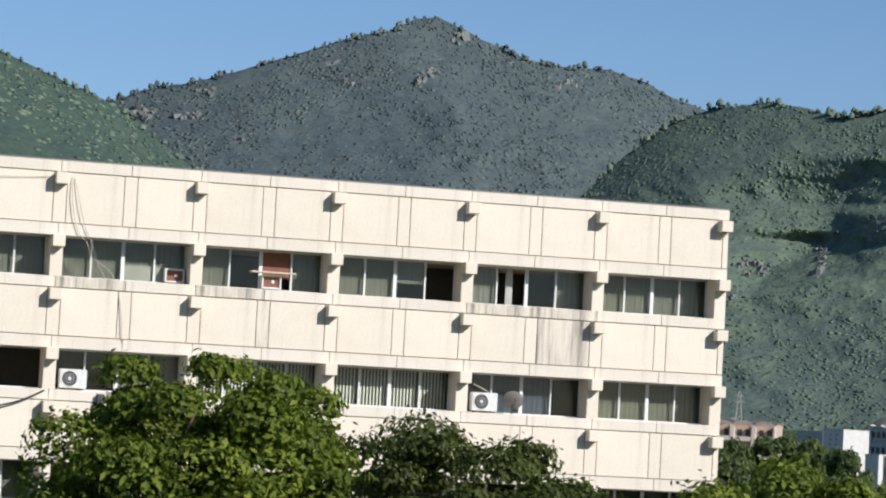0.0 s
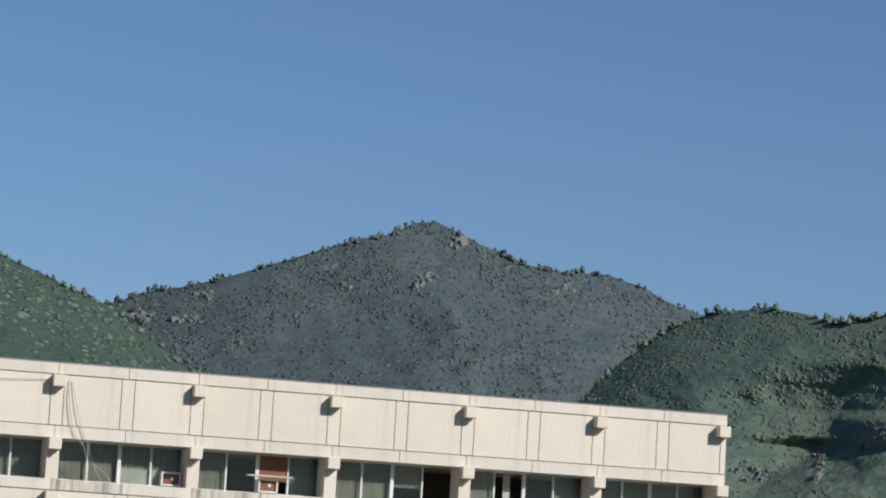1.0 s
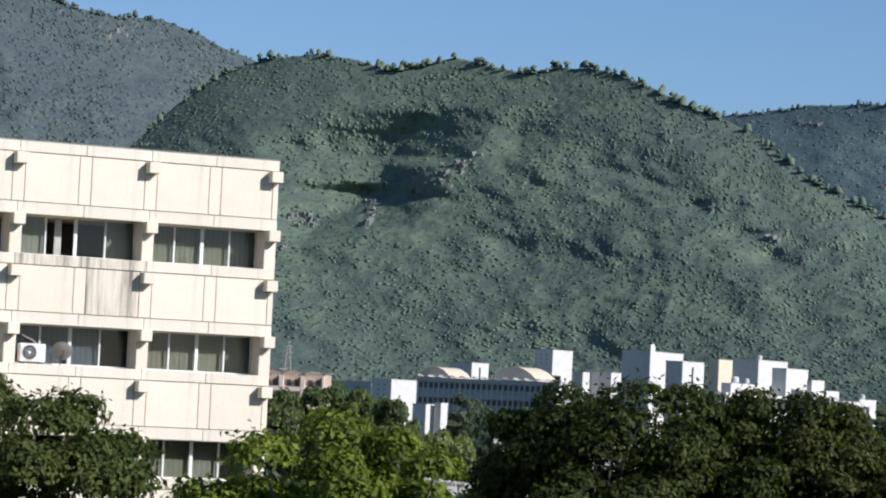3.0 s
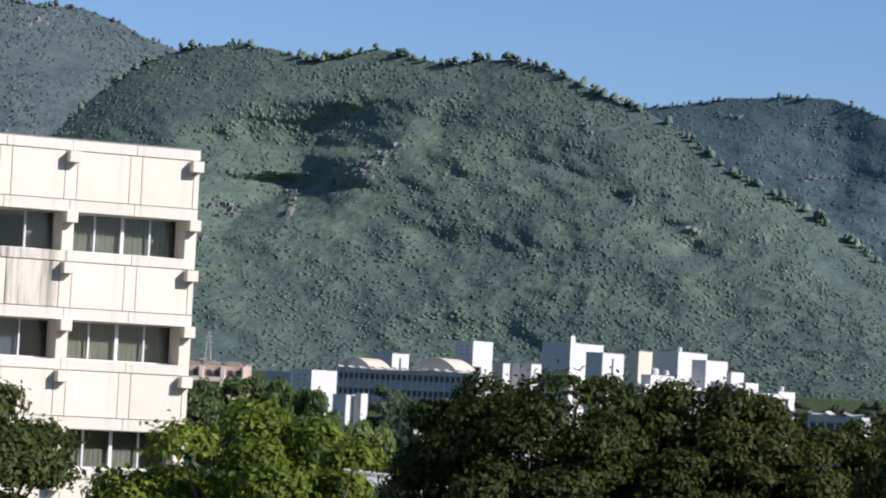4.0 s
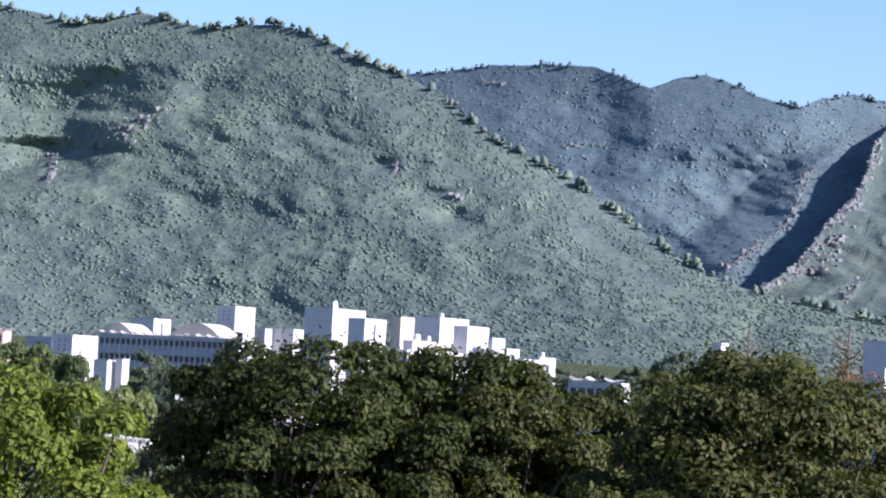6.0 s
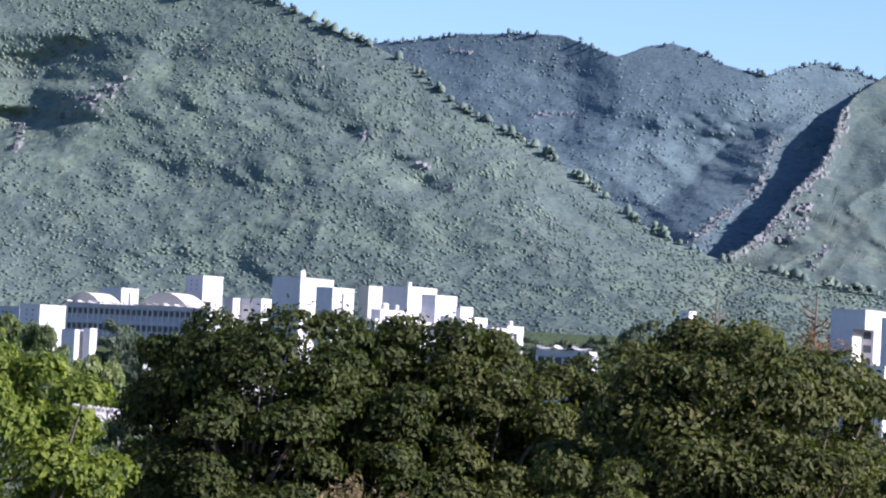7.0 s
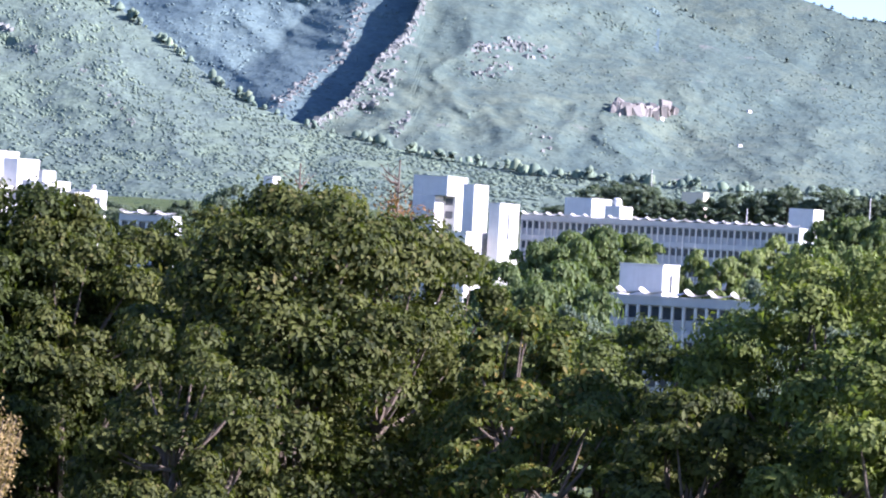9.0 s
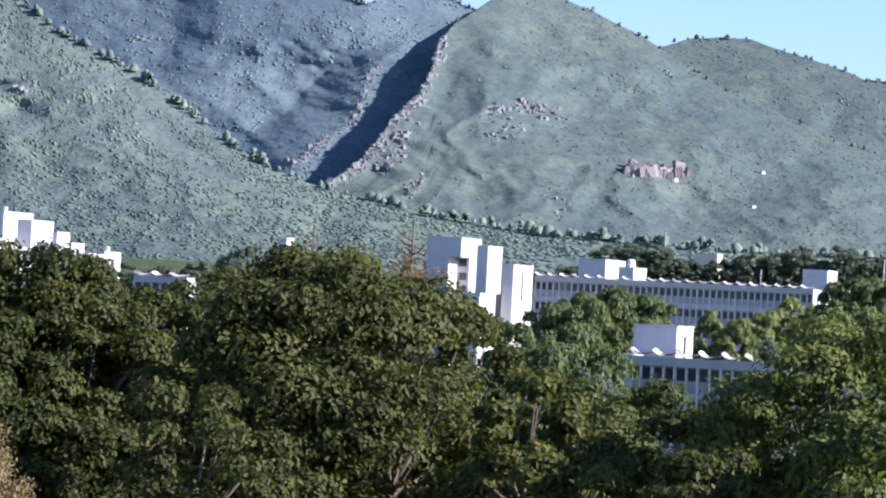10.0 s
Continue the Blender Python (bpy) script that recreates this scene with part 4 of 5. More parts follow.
def campus_vault(x, y, w, length, z0, rise, label):
    """A barrel-vaulted roof with an arched end."""
    root, g = campus_root("vaulted_roof", x, y, label)
    bm = bmesh.new()
    n = 16
    outer = [(-w * k / n, z0 - g + rise * math.sin(math.pi * k / n) ** 0.8) for k in range(n + 1)]
    for inset, y0, y1 in ((0, 0, 0.6), (0.0, 0.6, length)):
        a = [bm.verts.new((px, y0, pz - (0.0 if y0 == 0 else 0.05))) for px, pz in outer]
        b = [bm.verts.new((px, y1, pz - (0.0 if y0 == 0 else 0.05))) for px, pz in outer]
        for k in range(n):
            bm.faces.new((a[k], a[k + 1], b[k + 1], b[k]))
        for ring in (a, b):
            low = [bm.verts.new((v.co.x, v.co.y, 0)) for v in (ring[0], ring[-1])]
            bm.faces.new([low[0], *ring, low[1]])
    part("shell", bm, BEIGE, root)
    return root


campus_wing(130.9, 713.1, 39.2, 7.0, 25.6, 2.9, 2, "white wing with a colonnade of window fins, walls greyed for shade")
campus_wing(266.6, 486.8, 51.7, 6.0, 22.8, 2.25, 3, "long white office wing behind trees, walls greyed for shade")
campus_wing(156.8, 290.4, 17.6, 5.0, 12.1, 2.42, 3, "white office wing with scoop roof shells, walls greyed for shade", shell=1.35, end=1.5)
campus_wing(134.3, 429.5, 8.5, 3.0, 18.5, 2.2, 2, "low white wing among the trees, walls greyed for shade")
campus_vault(110.2, 739.3, 10.1, 9, 25.4, 2.9, "beige barrel-vaulted roof on a white wing")
campus_vault(128.1, 722.6, 13.7, 9, 25.4, 3.6, "beige barrel-vaulted roof with an arched rim")
WHITE_LABEL, GREY_LABEL = "white rendered block standing among campus roofs", "grey-white rendered tower block on the campus"
for x, y, w, d, z, more in ((86.9, 669.4, 5.3, 9.4, 23.8, dict(dots=6, notch=5.0)), (92.7, 656.0, 3.5, 3.1, 18.8, {}), (95.8, 655.5, 1.7, 2.5, 19.2, {}), (121.4, 780.6, 6.5, 7.6, 30.3, dict(slit=True)),
                            (134.1, 737.9, 5.0, 8.8, 33.5, dict(dots=6, notch=6.0)), (143.2, 746.4, 2.6, 3.1, 28.7, {}), (149.9, 745.1, 6.7, 5.0, 28.9, {}), (146.0, 684.6, 7.0, 15.1, 33.0, {}), (145.9, 682.5, 0.5, 1.7, 34.5, {}),
                            (147.9, 658.6, 4.2, 9.2, 30.6, dict(slit=True)), (169.6, 679.1, 6.6, 13.4, 32.2, {}), (166.2, 641.3, 3.4, 9.6, 29.8, {}), (152.2, 631.9, 2.3, 20.6, 26.0, {}), (191.3, 673.4, 4.8, 8.0, 24.5, {}),
                            (171.4, 640.0, 1.2, 5.6, 27.6, {}), (174.2, 639.2, 1.2, 6.1, 25.5, {}), (245.8, 708.6, 2.5, 4.3, 30.7, dict(notch=2.5)), (255.1, 548.6, 5.5, 12.4, 26.9, {}), (257.0, 540.0, 3.0, 8.2, 25.5, {}),
                            (275.9, 498.8, 4.6, 7.1, 26.3, {}), (150.6, 304.8, 4.9, 6.2, 15.3, dict(slit=True))):
    campus_block(x, y, w, d, z, WHITEWASH, WHITE_LABEL, **more)
for x, y, w, d, z, more in ((213.5, 520.4, 6.6, 10.1, 28.7, dict(notch=3.4)), (213.1, 507.0, 2.1, 7.2, 27.2, {}), (212.4, 493.7, 2.0, 9.9, 24.0, dict(slit=True)), (204.9, 490.1, 4.5, 14.6, 18.8, {})):
    campus_block(x, y, w, d, z, WHITEWASH, GREY_LABEL, group="white campus towers", **more)
campus_block(178.4, 754.2, 2.9, 7.1, 33.6, BEIGE, "beige rendered block behind white campus roofs")
campus_block(191.0, 735.0, 2.0, 6.0, 31.5, BEIGE, "beige rendered block behind white campus roofs")
campus_block(85.7, 694.7, 7.1, 1.3, 23.4, SHADEWASH, "grey shaded block beside a white tower", dots=2)
campus_block(509.9, 1002.8, 8.1, 6.5, 40.4, BEIGE, "pale yellow house on the wooded rise")


def campus_terrace(bearing, distance, angle, w, d, label, bays):
    """A low flat-roofed storey: a white slab with a parapet over dark openings between piers."""
    x, y = spot(bearing, distance)
    root, g = campus_root("terrace_block", x, y, label, group="white terraces")
    h = level(angle, distance) - g
    part("wall", boxes((-w, -0.6, 0.6, d, 0, h - 0.9)), WHITEWASH, root)
    part("roof_slab", boxes((-w - 0.3, 0.3, -0.3, d + 0.2, h - 0.9, h - 0.35), bevel=0.03), WHITEWASH, root)
    part("parapet", boxes((-w, 0, 0, 0.2, h - 0.34, h), (-0.2, 0, 0.21, d, h - 0.34, h)), WHITEWASH, root)
    step = d / bays
    for i in range(bays):
        part("opening", boxes((-0.62, -0.55, 0.6 + step * i + 0.5, step * (i + 1) - 0.1, h - 2.9, h - 1.3)), DARK_PANE, root)
        part("pier", boxes((-0.6, -0.02, step * i + 0.05, step * i + 0.4, 0, h - 0.9)), WHITEWASH, root)


for b, d, e, w, deep, bays in ((13.45, 642, 0.72, 5.0, 24.0, 6), (14.02, 628, 0.57, 9.0, 9.0, 3), (15.05, 650, 0.80, 1.5, 10.0, 3), (15.57, 655, 0.66, 2.0, 13.0, 4), (11.85, 700, 0.72, 5.5, 6.0, 2)):
    campus_terrace(b, d, e, w, deep, "low white terrace storey on the campus", bays)


def make_tank(x, y, back, z, r, h):
    """A round roof tank with a domed lid on a low stand, back metres from the block's corner."""
    a = radians(CAMPUS + 180)
    root = new("water_tank")
    root.location = (x + back * math.cos(a) - 1.0, y + back * math.sin(a) + 0.9, z)
    tagged(root, "small white round water tank on a flat roof", "water tank", "roof tanks")
    bm = bmesh.new()
    n = 14
    rings = [[bm.verts.new((rr * math.cos(2 * math.pi * k / n), rr * math.sin(2 * math.pi * k / n), zz)) for k in range(n)] for rr, zz in ((r, 0.3), (r, 0.3 + h), (r * 0.8, 0.3 + h * 1.2), (r * 0.3, 0.3 + h * 1.32))]
    for p, q in zip(rings, rings[1:]):
        for k in range(n):
            bm.faces.new((p[k], p[(k + 1) % n], q[(k + 1) % n], q[k]))
    bm.faces.new(rings[-1])
    part("tank", bm, WHITEWASH, root)
    part("stand", boxes((-r * 0.9, r * 0.9, -r * 0.9, r * 0.9, 0, 0.3)), SHADEWASH, root)


for x, y, back, z, r, h in ((146.0, 684.6, 4.0, 33.1, 0.5, 0.7), (169.6, 679.1, 3.0, 32.3, 0.5, 0.6), (152.2, 631.9, 4.0, 26.1, 0.8, 0.9), (152.2, 631.9, 9.0, 26.1, 0.5, 0.7), (257.0, 540.0, 2.5, 25.6, 0.8, 1.0), (191.3, 673.4, 4.0, 24.6, 0.5, 0.7)):
    make_tank(x, y, back, z, r, h)


def make_pole(bearing, distance, angle, low):
    x, y = spot(bearing, distance)
    root = new("flag_pole")
    root.location = (x, y, low)
    tagged(root, "thin pale pole standing over the roofs", "pole")
    bm = bmesh.new()
    tube(bm, (0, 0, 0), (0, 0, level(angle, distance) - low), 0.12, 0.07, 6)
    part("shaft", bm, WHITEWASH, root)


make_pole(27.75, 560, 1.0, 10.0)
make_pole(29.95, 500, 1.3, 8.0)
make_pole(26.0, 830, 1.62, 15.0)


def make_brick_house():
    """Pink rendered flats: arched bays with balconies under low hipped roofs."""
    x, y = 57.8, 534.4
    root, g = campus_root("apartment_building", x, y, "pink rendered flats with arched balcony bays")
    root.matrix_basis = pose(x, y, g, 0, 0, -14)
    h = 23.0 - g
    w, bay = 15.0, 3.7
    part("wall", boxes((-w, 0, 1.3, 9, 0, h - 0.4)), BRICK, root)
    part("roof", boxes((-w - 0.3, -bay * 2 - 0.4, 0.4, 9.3, h + 0.1, h + 0.35), (-bay * 2 + 0.2, 0.2, 1.0, 9.3, h - 0.4, h - 0.2)), SLAB, root)
    for i in range(4):
        x0 = -(i + 1) * bay
        for r in range(3):
            z = h - 1.2 - 3.0 * r
            part("balcony", boxes((x0 + 0.35, x0 + bay - 0.35, 0.0, 1.3, z - 2.3, z - 1.55)), BRICK_PALE, root)
            for k in (0.75, 2.15):
                part("window", boxes((x0 + k, x0 + k + 0.8, 1.24, 1.3, z - 1.4, z - 0.35)), DARK_PANE, root)
        bm = bmesh.new()
        arch = [(x0 + 0.3, h - 0.9)] + [(x0 + 0.3 + (bay - 0.6) * k / 8, h - 0.75 + 0.35 * math.sin(math.pi * k / 8)) for k in range(9)] + [(x0 + bay - 0.3, h - 0.9)]
        lo = [bm.verts.new((a, 0.0, b - 0.35)) for a, b in arch]
        hi = [bm.verts.new((a, 0.0, b + 0.4)) for a, b in arch]
        for k in range(len(arch) - 1):
            bm.faces.new((lo[k], lo[k + 1], hi[k + 1], hi[k]))
        bmesh.ops.solidify(bm, geom=bm.faces[:], thickness=-1.2)
        part("arch", bm, BRICK_PALE, root)
        for xx in (x0 + 0.02, x0 + bay - 0.36):
            part("pier", boxes((xx, xx + 0.34, -0.06, 1.3, 0, h - 0.8), bevel=0.02), BRICK_PALE, root)


make_brick_house()

# ---- trees among the campus buildings ----
WOODS = "trees among the campus buildings"


def grow(mat, label, seed, count, leaf, radius=4.0, deep=4.5, clumps=34):
    """A first tree out of which others are copied: crown top 12 m over its foot."""
    t = make_tree("broadleaf_tree", 0, 0, 12.0, radius, deep, mat, count, leaf, label, seed, clumps, base=0.0, limb=0.25)
    return tagged(t, group=WOODS)


KINDS = {"m": grow(LEAF_MID, "grey-green leafy tree among campus buildings", 31, 13000, 0.42, clumps=55), "d": grow(LEAF_DEEP2, "dark green round tree among campus buildings", 32, 13000, 0.42, clumps=55),
         "p": grow(LEAF_PALE, "pale green feathery tree among campus buildings", 33, 15000, 0.42, 3.6, 5.6, 60)}
USED = set()


def wood(kind, bearing, angle, distance, scale=1.0, seed=0):
    x, y = spot(bearing, distance)
    g = float(ground_height(np.array(distance)))
    s = (level(angle, distance) - g) / 12.0
    first = KINDS[kind].scale if kind in USED else (1, 1, 1)
    m = pose(x, y, g, 0, 0, (bearing * 97 + seed * 50) % 360) @ Matrix.Diagonal((scale / first[0], scale / first[1], s / first[2], 1))
    if kind in USED:
        copy_thing(KINDS[kind], m)
    else:
        USED.add(kind)
        KINDS[kind].matrix_basis = m


for k, b, e, d, s in (("m", 5.3, 0.36, 300, 1.0), ("m", 6.2, 0.46, 310, 1.1), ("m", 6.95, 0.44, 300, 1.0), ("m", 7.5, 0.3, 290, 0.8), ("m", 6.6, -0.1, 260, 1.0), ("m", 7.3, -0.2, 250, 0.9), ("d", 8.84, 0.46, 420, 0.95),
                      ("d", 9.4, 0.2, 400, 0.9), ("p", 8.3, -0.22, 220, 0.62), ("p", 8.75, -0.3, 230, 0.6), ("m", 7.9, -0.5, 200, 0.7), ("p", 9.2, -0.7, 190, 0.7), ("d", 9.9, 0.28, 430, 1.0),
                      ("d", 16.4, 0.52, 600, 1.1), ("d", 17.0, 0.5, 600, 1.1), ("d", 17.6, 0.62, 600, 1.0), ("d", 18.29, 0.93, 520, 1.05), ("d", 18.9, 0.9, 520, 1.0), ("m", 19.3, 0.85, 520, 0.9), ("d", 15.8, 0.5, 620, 1.0)):
    wood(k, b, e, d, s)
for k, b, e, s in (("d", 23.8, 0.75, 1.2), ("d", 24.35, 0.9, 1.2), ("d", 24.97, 1.3, 1.3), ("d", 25.4, 1.38, 1.4), ("d", 25.85, 1.38, 1.3), ("d", 26.2, 1.15, 1.2), ("d", 26.54, 1.1, 1.1), ("d", 27.05, 1.15, 1.2), ("d", 27.5, 1.28, 1.2),
                   ("d", 27.95, 1.32, 1.2), ("d", 28.42, 1.45, 1.3), ("d", 28.84, 1.22, 1.1), ("d", 29.2, 1.5, 1.5), ("d", 29.6, 1.34, 1.2), ("d", 29.95, 1.32, 1.2), ("d", 30.4, 1.4, 1.3), ("d", 30.9, 1.35, 1.3),
                   ("m", 26.9, 0.8, 1.1), ("m", 28.0, 0.85, 1.1), ("m", 29.0, 0.9, 1.1), ("m", 25.6, 0.9, 1.2)):
    wood(k, b, e, 820, s, 3)
for k, b, e, d, s in (("m", 24.5, 0.40, 385, 1.1), ("m", 25.02, 0.52, 390, 1.15), ("m", 25.5, 0.42, 395, 1.1), ("m", 24.09, 0.17, 320, 0.9), ("m", 24.64, 0.3, 320, 1.0), ("p", 25.11, 0.26, 400, 1.1), ("m", 25.7, 0.4, 400, 1.1), ("p", 26.85, 0.2, 410, 0.85), ("p", 27.42, 0.1, 400, 0.9), ("p", 27.92, 0.27, 405, 0.9),
                      ("p", 28.34, 0.53, 420, 0.95), ("p", 28.72, 0.4, 415, 0.9), ("m", 29.22, 0.85, 380, 1.1), ("m", 29.71, 0.93, 380, 1.2), ("m", 30.3, 0.9, 380, 1.2), ("p", 29.2, 0.35, 280, 0.9), ("p", 29.8, 0.4, 280, 0.9),
                      ("m", 23.6, -0.66, 190, 0.75), ("m", 24.17, -0.54, 190, 0.8), ("m", 24.9, -0.62, 190, 0.8), ("d", 24.9, -0.95, 180, 0.6), ("m", 24.4, -0.15, 250, 0.9),
                      ("m", 23.4, -0.2, 240, 0.8), ("d", 28.2, -0.3, 200, 0.8)):
    wood(k, b, e, d, s, 5)
for i in range(26):
    if 24.5 < 4.5 + i * 1.05 < 28.4:
        continue
    wood("dm"[i % 2], 4.5 + i * 1.05, -0.95 - 0.25 * (i % 3), 140 + 25 * (i % 4), 0.85, i)

# ---- small things between the trees ----
def make_board():
    """A white painted board, hung askew on two posts; its writing too small to read."""
    x, y = spot(8.55, 150)
    root = new("sign_board")
    root.matrix_basis = pose(x, y, 0, 0, 0, -8)
    tagged(root, "white painted sign board with unreadable lettering", "sign")
    z = level(-1.25, 150)
    tilt = pose(0, 0, z, 0, 5, 0)
    for name, bm, mat in (("panel", boxes((-1.3, 1.3, -0.05, 0.05, -0.18, 0.36), bevel=0.01), WHITEWASH), ("lower_panel", boxes((-0.9, 0.55, -0.05, 0.05, -0.62, -0.22), bevel=0.01), WHITEWASH)):
        part(name, bm, mat, root).matrix_basis = tilt
    for i in range(9):
        shared("letter_bar", box_mesh(0.10 + 0.05 * (i % 3), 0.02, 0.16, SLAB, 0), root, tilt @ pose(-1.1 + i * 0.21, -0.07, 0.12))
    for px in (-1.0, 1.0):
        part("post", boxes((px - 0.06, px + 0.06, 0.06, 0.18, 0, z + 0.1)), SLAB, root)


make_board()


def make_low_house():
    """A white walled house behind the trees."""
    x, y = spot(11.9, 172)
    root = new("garden_house")
    root.matrix_basis = pose(x, y, 0, 0, 0, -12)
    tagged(root, "low white walled house behind dark trees", "house")
    top = level(-0.4, 172)
    part("wall", boxes((-7.5, 0, 0, 6, -0.3, top), bevel=0.04), WHITEWASH, root)
    part("roof", boxes((-7.8, 0.3, -0.3, 6.3, top, top + 0.25)), WHITEWASH, root)
    for r in range(2):
        for k in range(3):
            part("window", boxes((-6.6 + 2.3 * k, -5.4 + 2.3 * k, -0.02, 0.1, top - 2.6 - 3.2 * r, top - 1.2 - 3.2 * r)), DARK_PANE, root)


make_low_house()


def make_mast(bearing, distance, low, high, wide):
    x, y = spot(bearing, distance)
    g = float(ground_height(np.array(distance)))
    h = level(high, distance) - g
    root = new("lattice_mast")
    root.location = (x, y, g)
    tagged(root, "grey steel lattice mast before the hillside", "mast")
    for sx, sy in ((-1, -1), (1, -1), (1, 1), (-1, 1)):
        bm = bmesh.new()
        tube(bm, (sx * wide, sy * wide, -0.5), (sx * wide * 0.2, sy * wide * 0.2, h), 0.09, 0.06, 5)
        part("leg", bm, WIRE, root)
    for i in range(12):
        bm = bmesh.new()
        a, b = i / 12, (i + 1) / 12
        wa, wb = wide * (1 - 0.8 * a), wide * (1 - 0.8 * b)
        tube(bm, (-wa, -wa, h * a), (wb, -wb, h * b), 0.05, 0.05, 4)
        part("brace", bm, WIRE, root)
    for z in (0.8, 0.9):
        part("arm", boxes((-wide * 0.9, wide * 0.9, -0.08, 0.08, h * z, h * z + 0.15)), WIRE, root)


make_mast(5.5, 800, 0.7, 1.28, 1.3)

for n, (b, e) in enumerate(((27.69, 2.74), (27.55, 2.11), (26.12, 2.53))):
    u = np.linspace(0.05, 1, 300)
    p = SLOPE_STONE(u * 0 + b, u)
    k = int(np.argmin(np.abs(np.degrees(np.arctan2(p[:, 2] - EYE, np.hypot(p[:, 0], p[:, 1]))) - e)))
    hut = new("hillside_house")
    hut.location = tuple(p[k])
    tagged(hut, "small white house on a mountain slope", "house", "hillside houses")
    part("wall", boxes((-2.0, 2.0, -2, 2, -3, 2.4), bevel=0.05), WHITEWASH, hut)
    part("roof", boxes((-2.2, 2.2, -2.2, 2.2, 2.4, 2.65)), SLAB, hut)


# ---- fittings on the office building ----
def on_facade(name, x, y, z, label, category):
    """A thing at x along the facade, y out of its plane (minus is outside), height z."""
    ob = new(name)
    ob.matrix_basis = office.matrix_basis @ pose(x, y, z)
    return tagged(ob, label, category)


def make_condenser(x, row, y=0.28):
    sill = SILL_TOP - row * STOREY
    ob = on_facade("air_conditioner", x, y, sill + 0.012, "off-white outdoor air conditioner unit on a window ledge", "air conditioner")
    ob["group"] = "outdoor air conditioner units"
    w, h, d = 0.88, 0.66, 0.32
    part("casing", boxes((-w / 2, w / 2, 0, d, 0.05, h), bevel=0.02), AC_WHITE, ob)
    for px in (-0.3, 0.3):
        part("foot", boxes((px - 0.05, px + 0.05, 0.02, d - 0.02, 0, 0.05)), AC_DARK, ob)
    bm = bmesh.new()
    bmesh.ops.create_cone(bm, cap_ends=True, segments=28, radius1=0.24, radius2=0.24, depth=0.02, matrix=Matrix.Translation((-0.12, -0.006, 0.36)) @ Euler((math.pi / 2, 0, 0)).to_matrix().to_4x4())
    fan = part("fan_opening", bm, AC_DARK, ob, "dark round fan opening")
    for r in (0.13, 0.25):
        bm = bmesh.new()
        pts = [Vector((-0.12 + r * math.cos(2 * math.pi * k / 24), -0.025, 0.36 + r * math.sin(2 * math.pi * k / 24))) for k in range(25)]
        wire(bm, pts, 0.005)
        part("guard_ring", bm, AC_WHITE, ob)
    bm = bmesh.new()
    bmesh.ops.create_cone(bm, cap_ends=True, segments=14, radius1=0.06, radius2=0.05, depth=0.03, matrix=Matrix.Translation((-0.12, -0.03, 0.36)) @ Euler((math.pi / 2, 0, 0)).to_matrix().to_4x4())
    part("hub", bm, AC_WHITE, ob)
    return ob


B2 = 2 * HALF
make_condenser(-1 * B2 - 3.68, 1)
make_condenser(-3 * B2 - 1.35, 1)
make_condenser(-4 * B2 - 3.75, 1)


def make_window_unit(x, row, label):
    sill = SILL_TOP - row * STOREY
    ob = on_facade("window_air_conditioner", x, 0.55, sill + 0.05, label, "air conditioner")
    part("casing", boxes((-0.33, -0.27, -0.05, 0.45, 0, 0.46), (0.27, 0.33, -0.05, 0.45, 0, 0.46), (-0.27, 0.27, -0.05, 0.45, 0, 0.06), (-0.27, 0.27, -0.05, 0.45, 0.40, 0.46), bevel=0.012), AC_WHITE, ob)
    part("grille", boxes((-0.27, 0.27, 0.02, 0.4, 0.06, 0.40)), BOARD, ob, "rusty coil behind the frame")
    bm = bmesh.new()
    bmesh.ops.create_cone(bm, cap_ends=True, segments=16, radius1=0.06, radius2=0.05, depth=0.03, matrix=Matrix.Translation((0.05, 0.0, 0.24)) @ Euler((math.pi / 2, 0, 0)).to_matrix().to_4x4())
    part("fan_hub", bm, AC_WHITE, ob)
    return ob


make_window_unit(-4 * B2 - 0.60, 0, "old white window air conditioner in a frame")
make_window_unit(-3 * B2 - 1.95, 0, "old white window air conditioner under a brown board")
shelf = on_facade("wooden_shelf", -3 * B2 - 1.95, 0.25, SILL_TOP + 0.56, "pale weathered wooden shelf over an air conditioner", "shelf")
part("plank", boxes((-0.75, 0.75, 0, 0.32, 0, 0.05), bevel=0.01), BEIGE, shelf)


def make_dish():
    ob = on_facade("satellite_dish", -1 * B2 - 2.75, 0.1, SILL_TOP - STOREY + 0.01, "grey satellite dish on a window ledge", "satellite dish")
    bm = bmesh.new()
    tilt = Matrix.Translation((0, 0, 0.42)) @ Euler((radians(-62), 0, radians(-18))).to_matrix().to_4x4()
    rings = []
    for r in (0.02, 0.12, 0.24, 0.34):
        rings.append([bm.verts.new(tilt @ Vector((r * math.cos(t), r * math.sin(t), r * r * 0.9))) for t in (2 * math.pi * k / 26 for k in range(26))])
    for a, b in zip(rings, rings[1:]):
        for k in range(26):
            bm.faces.new((a[k], a[(k + 1) % 26], b[(k + 1) % 26], b[k]))
    bm.faces.new(rings[0])
    bmesh.ops.solidify(bm, geom=bm.faces[:], thickness=0.012)
    part("reflector", bm, DISH, ob)
    bm = bmesh.new()
    tube(bm, (0, 0.1, 0), (0, 0.08, 0.4), 0.025, 0.025, 7)
    part("stand", bm, AC_DARK, ob)
    bm = bmesh.new()
    tube(bm, (0.0, -0.02, 0.12), (-0.05, -0.42, 0.5), 0.012, 0.012, 5)
    part("feed_arm", bm, AC_DARK, ob)


make_dish()


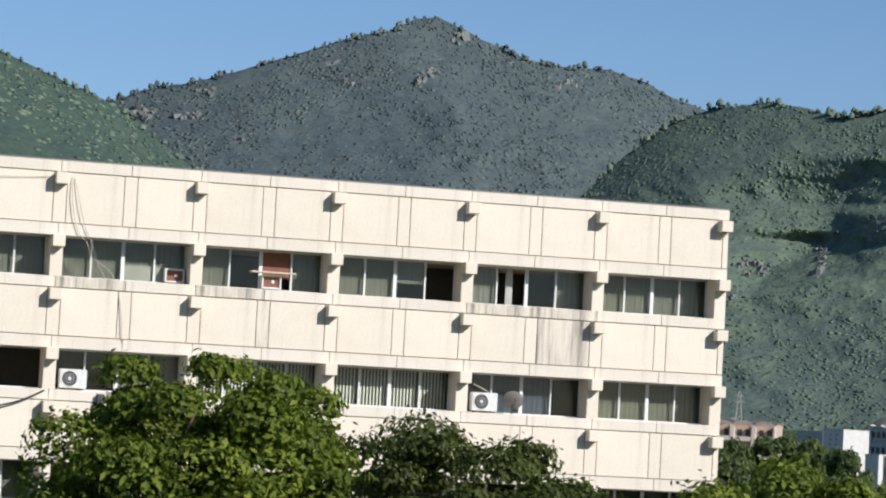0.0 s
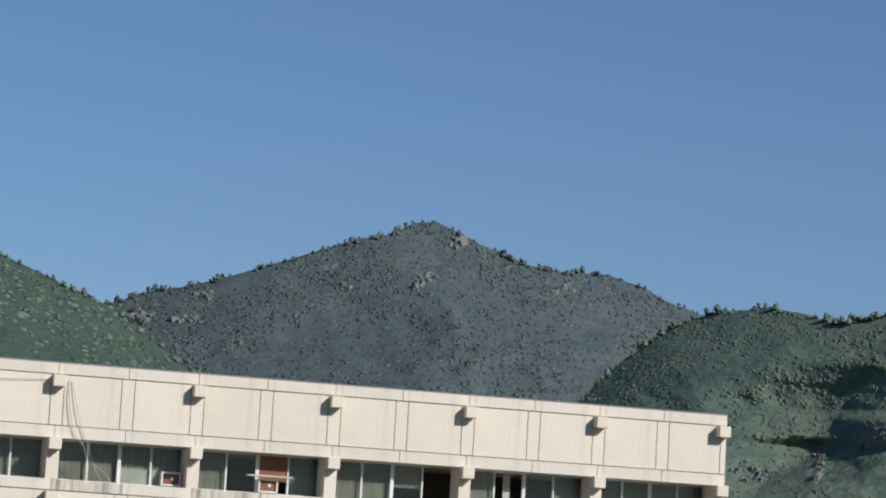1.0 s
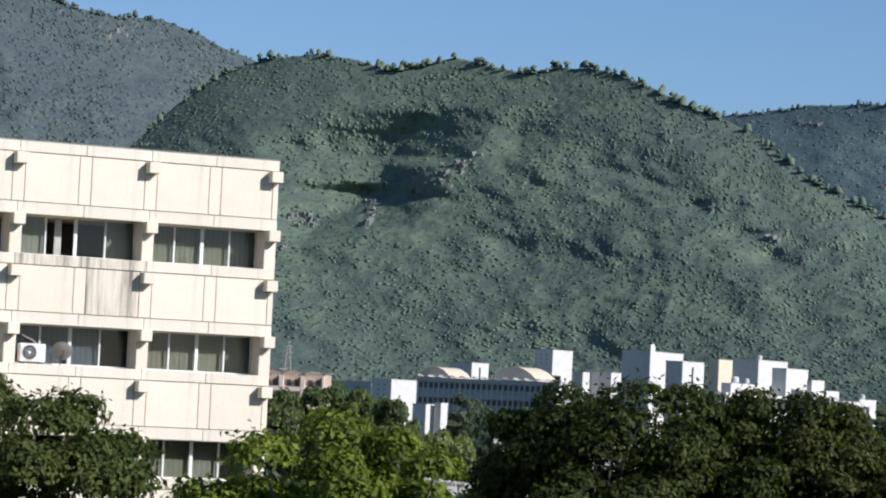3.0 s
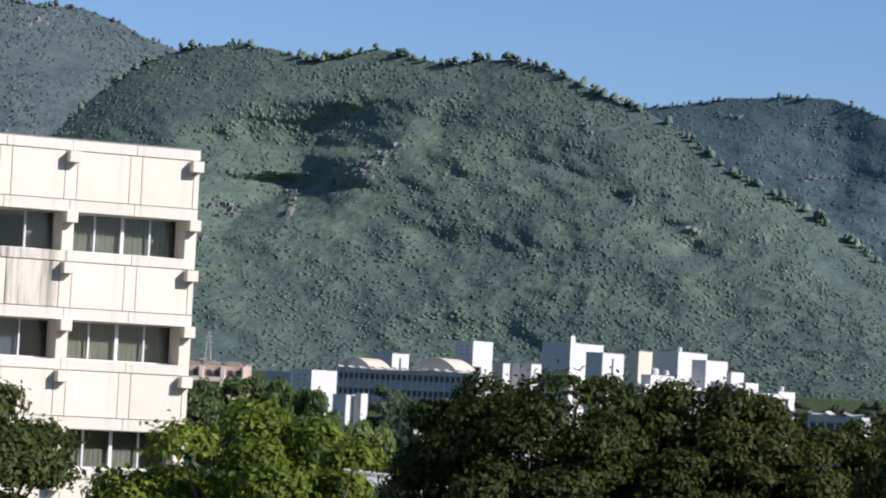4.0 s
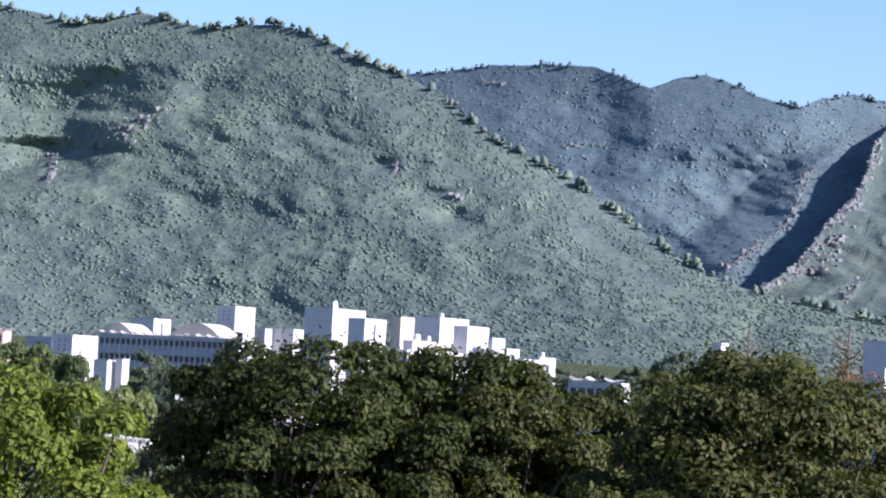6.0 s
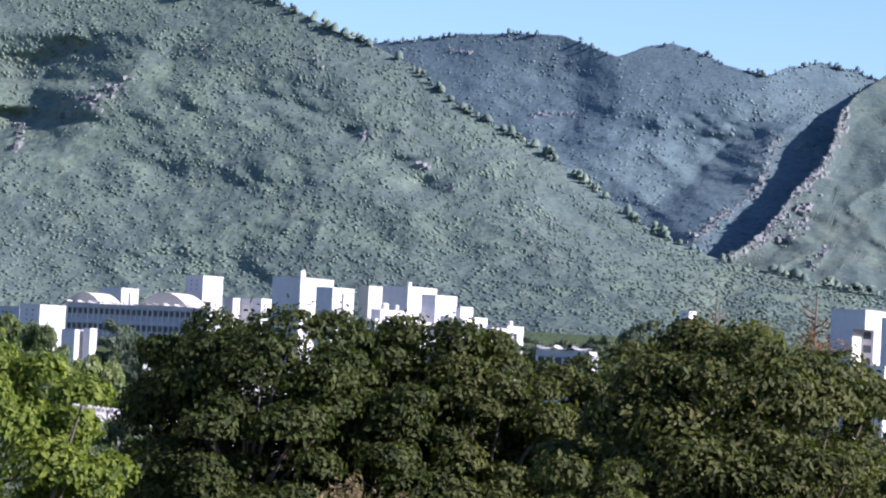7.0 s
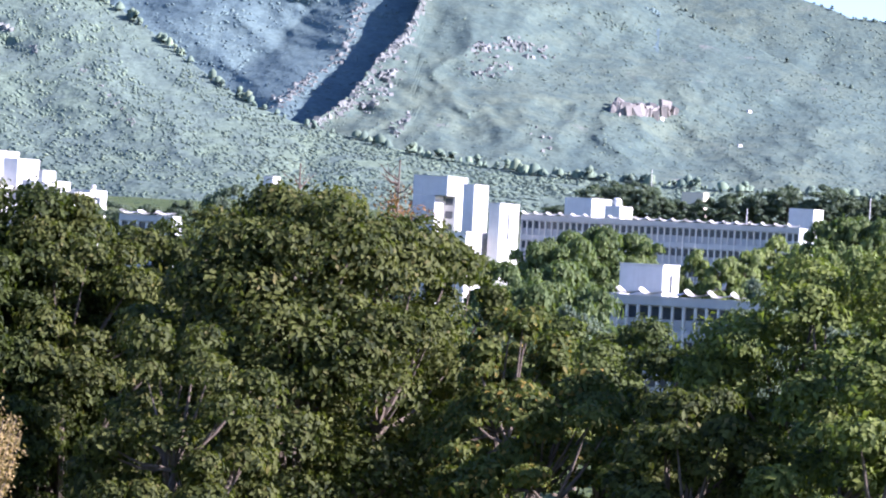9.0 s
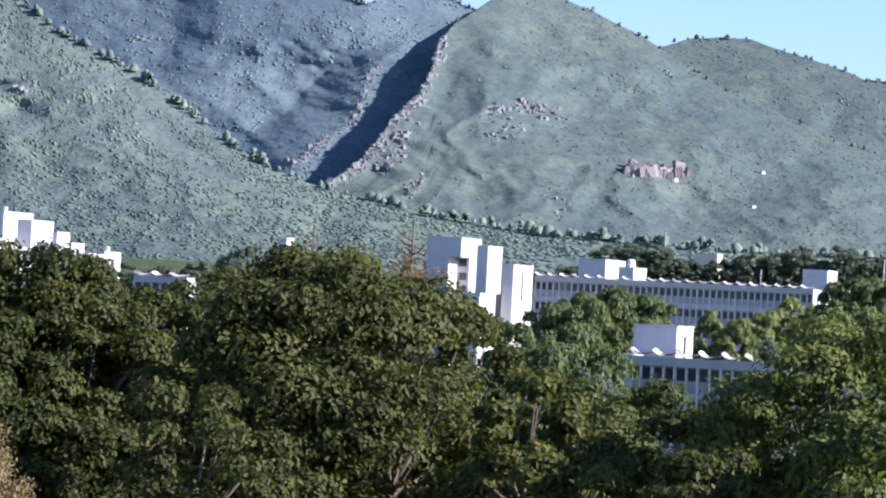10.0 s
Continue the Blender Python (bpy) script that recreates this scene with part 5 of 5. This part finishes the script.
def make_cable(label, points, r, mat):
    bm = bmesh.new()
    p = [office.matrix_basis @ Vector(q) for q in points]
    smooth = []
    for i in range(len(p) - 1):
        a, b, c, d = p[max(i - 1, 0)], p[i], p[i + 1], p[min(i + 2, len(p) - 1)]
        for k in range(5):
            t = k / 5
            smooth.append(0.5 * ((2 * b) + (c - a) * t + (2 * a - 5 * b + 4 * c - d) * t * t + (3 * b - a - 3 * c + d) * t ** 3))
    smooth.append(p[-1])
    wire(bm, smooth, r)
    ob = part("cable", bm, mat)
    tagged(ob, label, "cable", "cables on the facade")


TOP = PARAPET_TOP
make_cable("loose pale cable hanging down the facade", [(-22.4, -0.05, TOP - 0.55), (-22.2, -0.12, TOP - 1.4), (-22.0, -0.1, TOP - 2.1), (-21.75, -0.08, TOP - 2.6), (-21.5, 0.1, TOP - 3.2), (-21.25, -0.06, TOP - 3.7)], 0.012, WIRE)
make_cable("loose pale cable hanging down the facade", [(-22.5, -0.05, TOP - 0.5), (-22.45, -0.1, TOP - 1.3), (-22.25, -0.1, TOP - 2.2), (-21.9, -0.08, TOP - 2.6), (-21.7, 0.15, TOP - 3.0), (-21.0, 0.1, TOP - 3.55), (-20.7, -0.06, TOP - 4.6), (-20.6, -0.05, TOP - 5.7)], 0.014, WIRE)
make_cable("thin cable strung along the parapet", [(-26.0, -0.06, TOP - 0.7), (-24.5, -0.08, TOP - 0.62), (-22.6, -0.06, TOP - 0.5)], 0.010, WIRE)
make_cable("black cable sagging to a window", [(-28.0, -0.5, SILL_TOP - STOREY - 0.6), (-25.6, -0.3, SILL_TOP - STOREY - 0.75), (-24.0, -0.15, SILL_TOP - STOREY - 0.5), (-23.0, -0.08, SILL_TOP - STOREY - 0.05)], 0.03, BLACK_WIRE)
make_cable("thin pipe beside an air conditioner", [(-8.6, 0.5, SILL_TOP - STOREY + 0.95), (-8.2, 0.4, SILL_TOP - STOREY + 0.75), (-7.9, 0.35, SILL_TOP - STOREY + 0.5)], 0.02, WIRE)
lamp = on_facade("flood_lamp", -4 * B2 - 2.9, -0.12, SILL_TOP - STOREY - 0.42, "small dark flood lamp under a window ledge", "lamp")
part("housing", boxes((-0.12, 0.12, -0.12, 0.1, 0, 0.34), bevel=0.03), AC_DARK, lamp)
part("bracket", boxes((-0.03, 0.03, 0.1, 0.13, 0.1, 0.4)), WIRE, lamp)
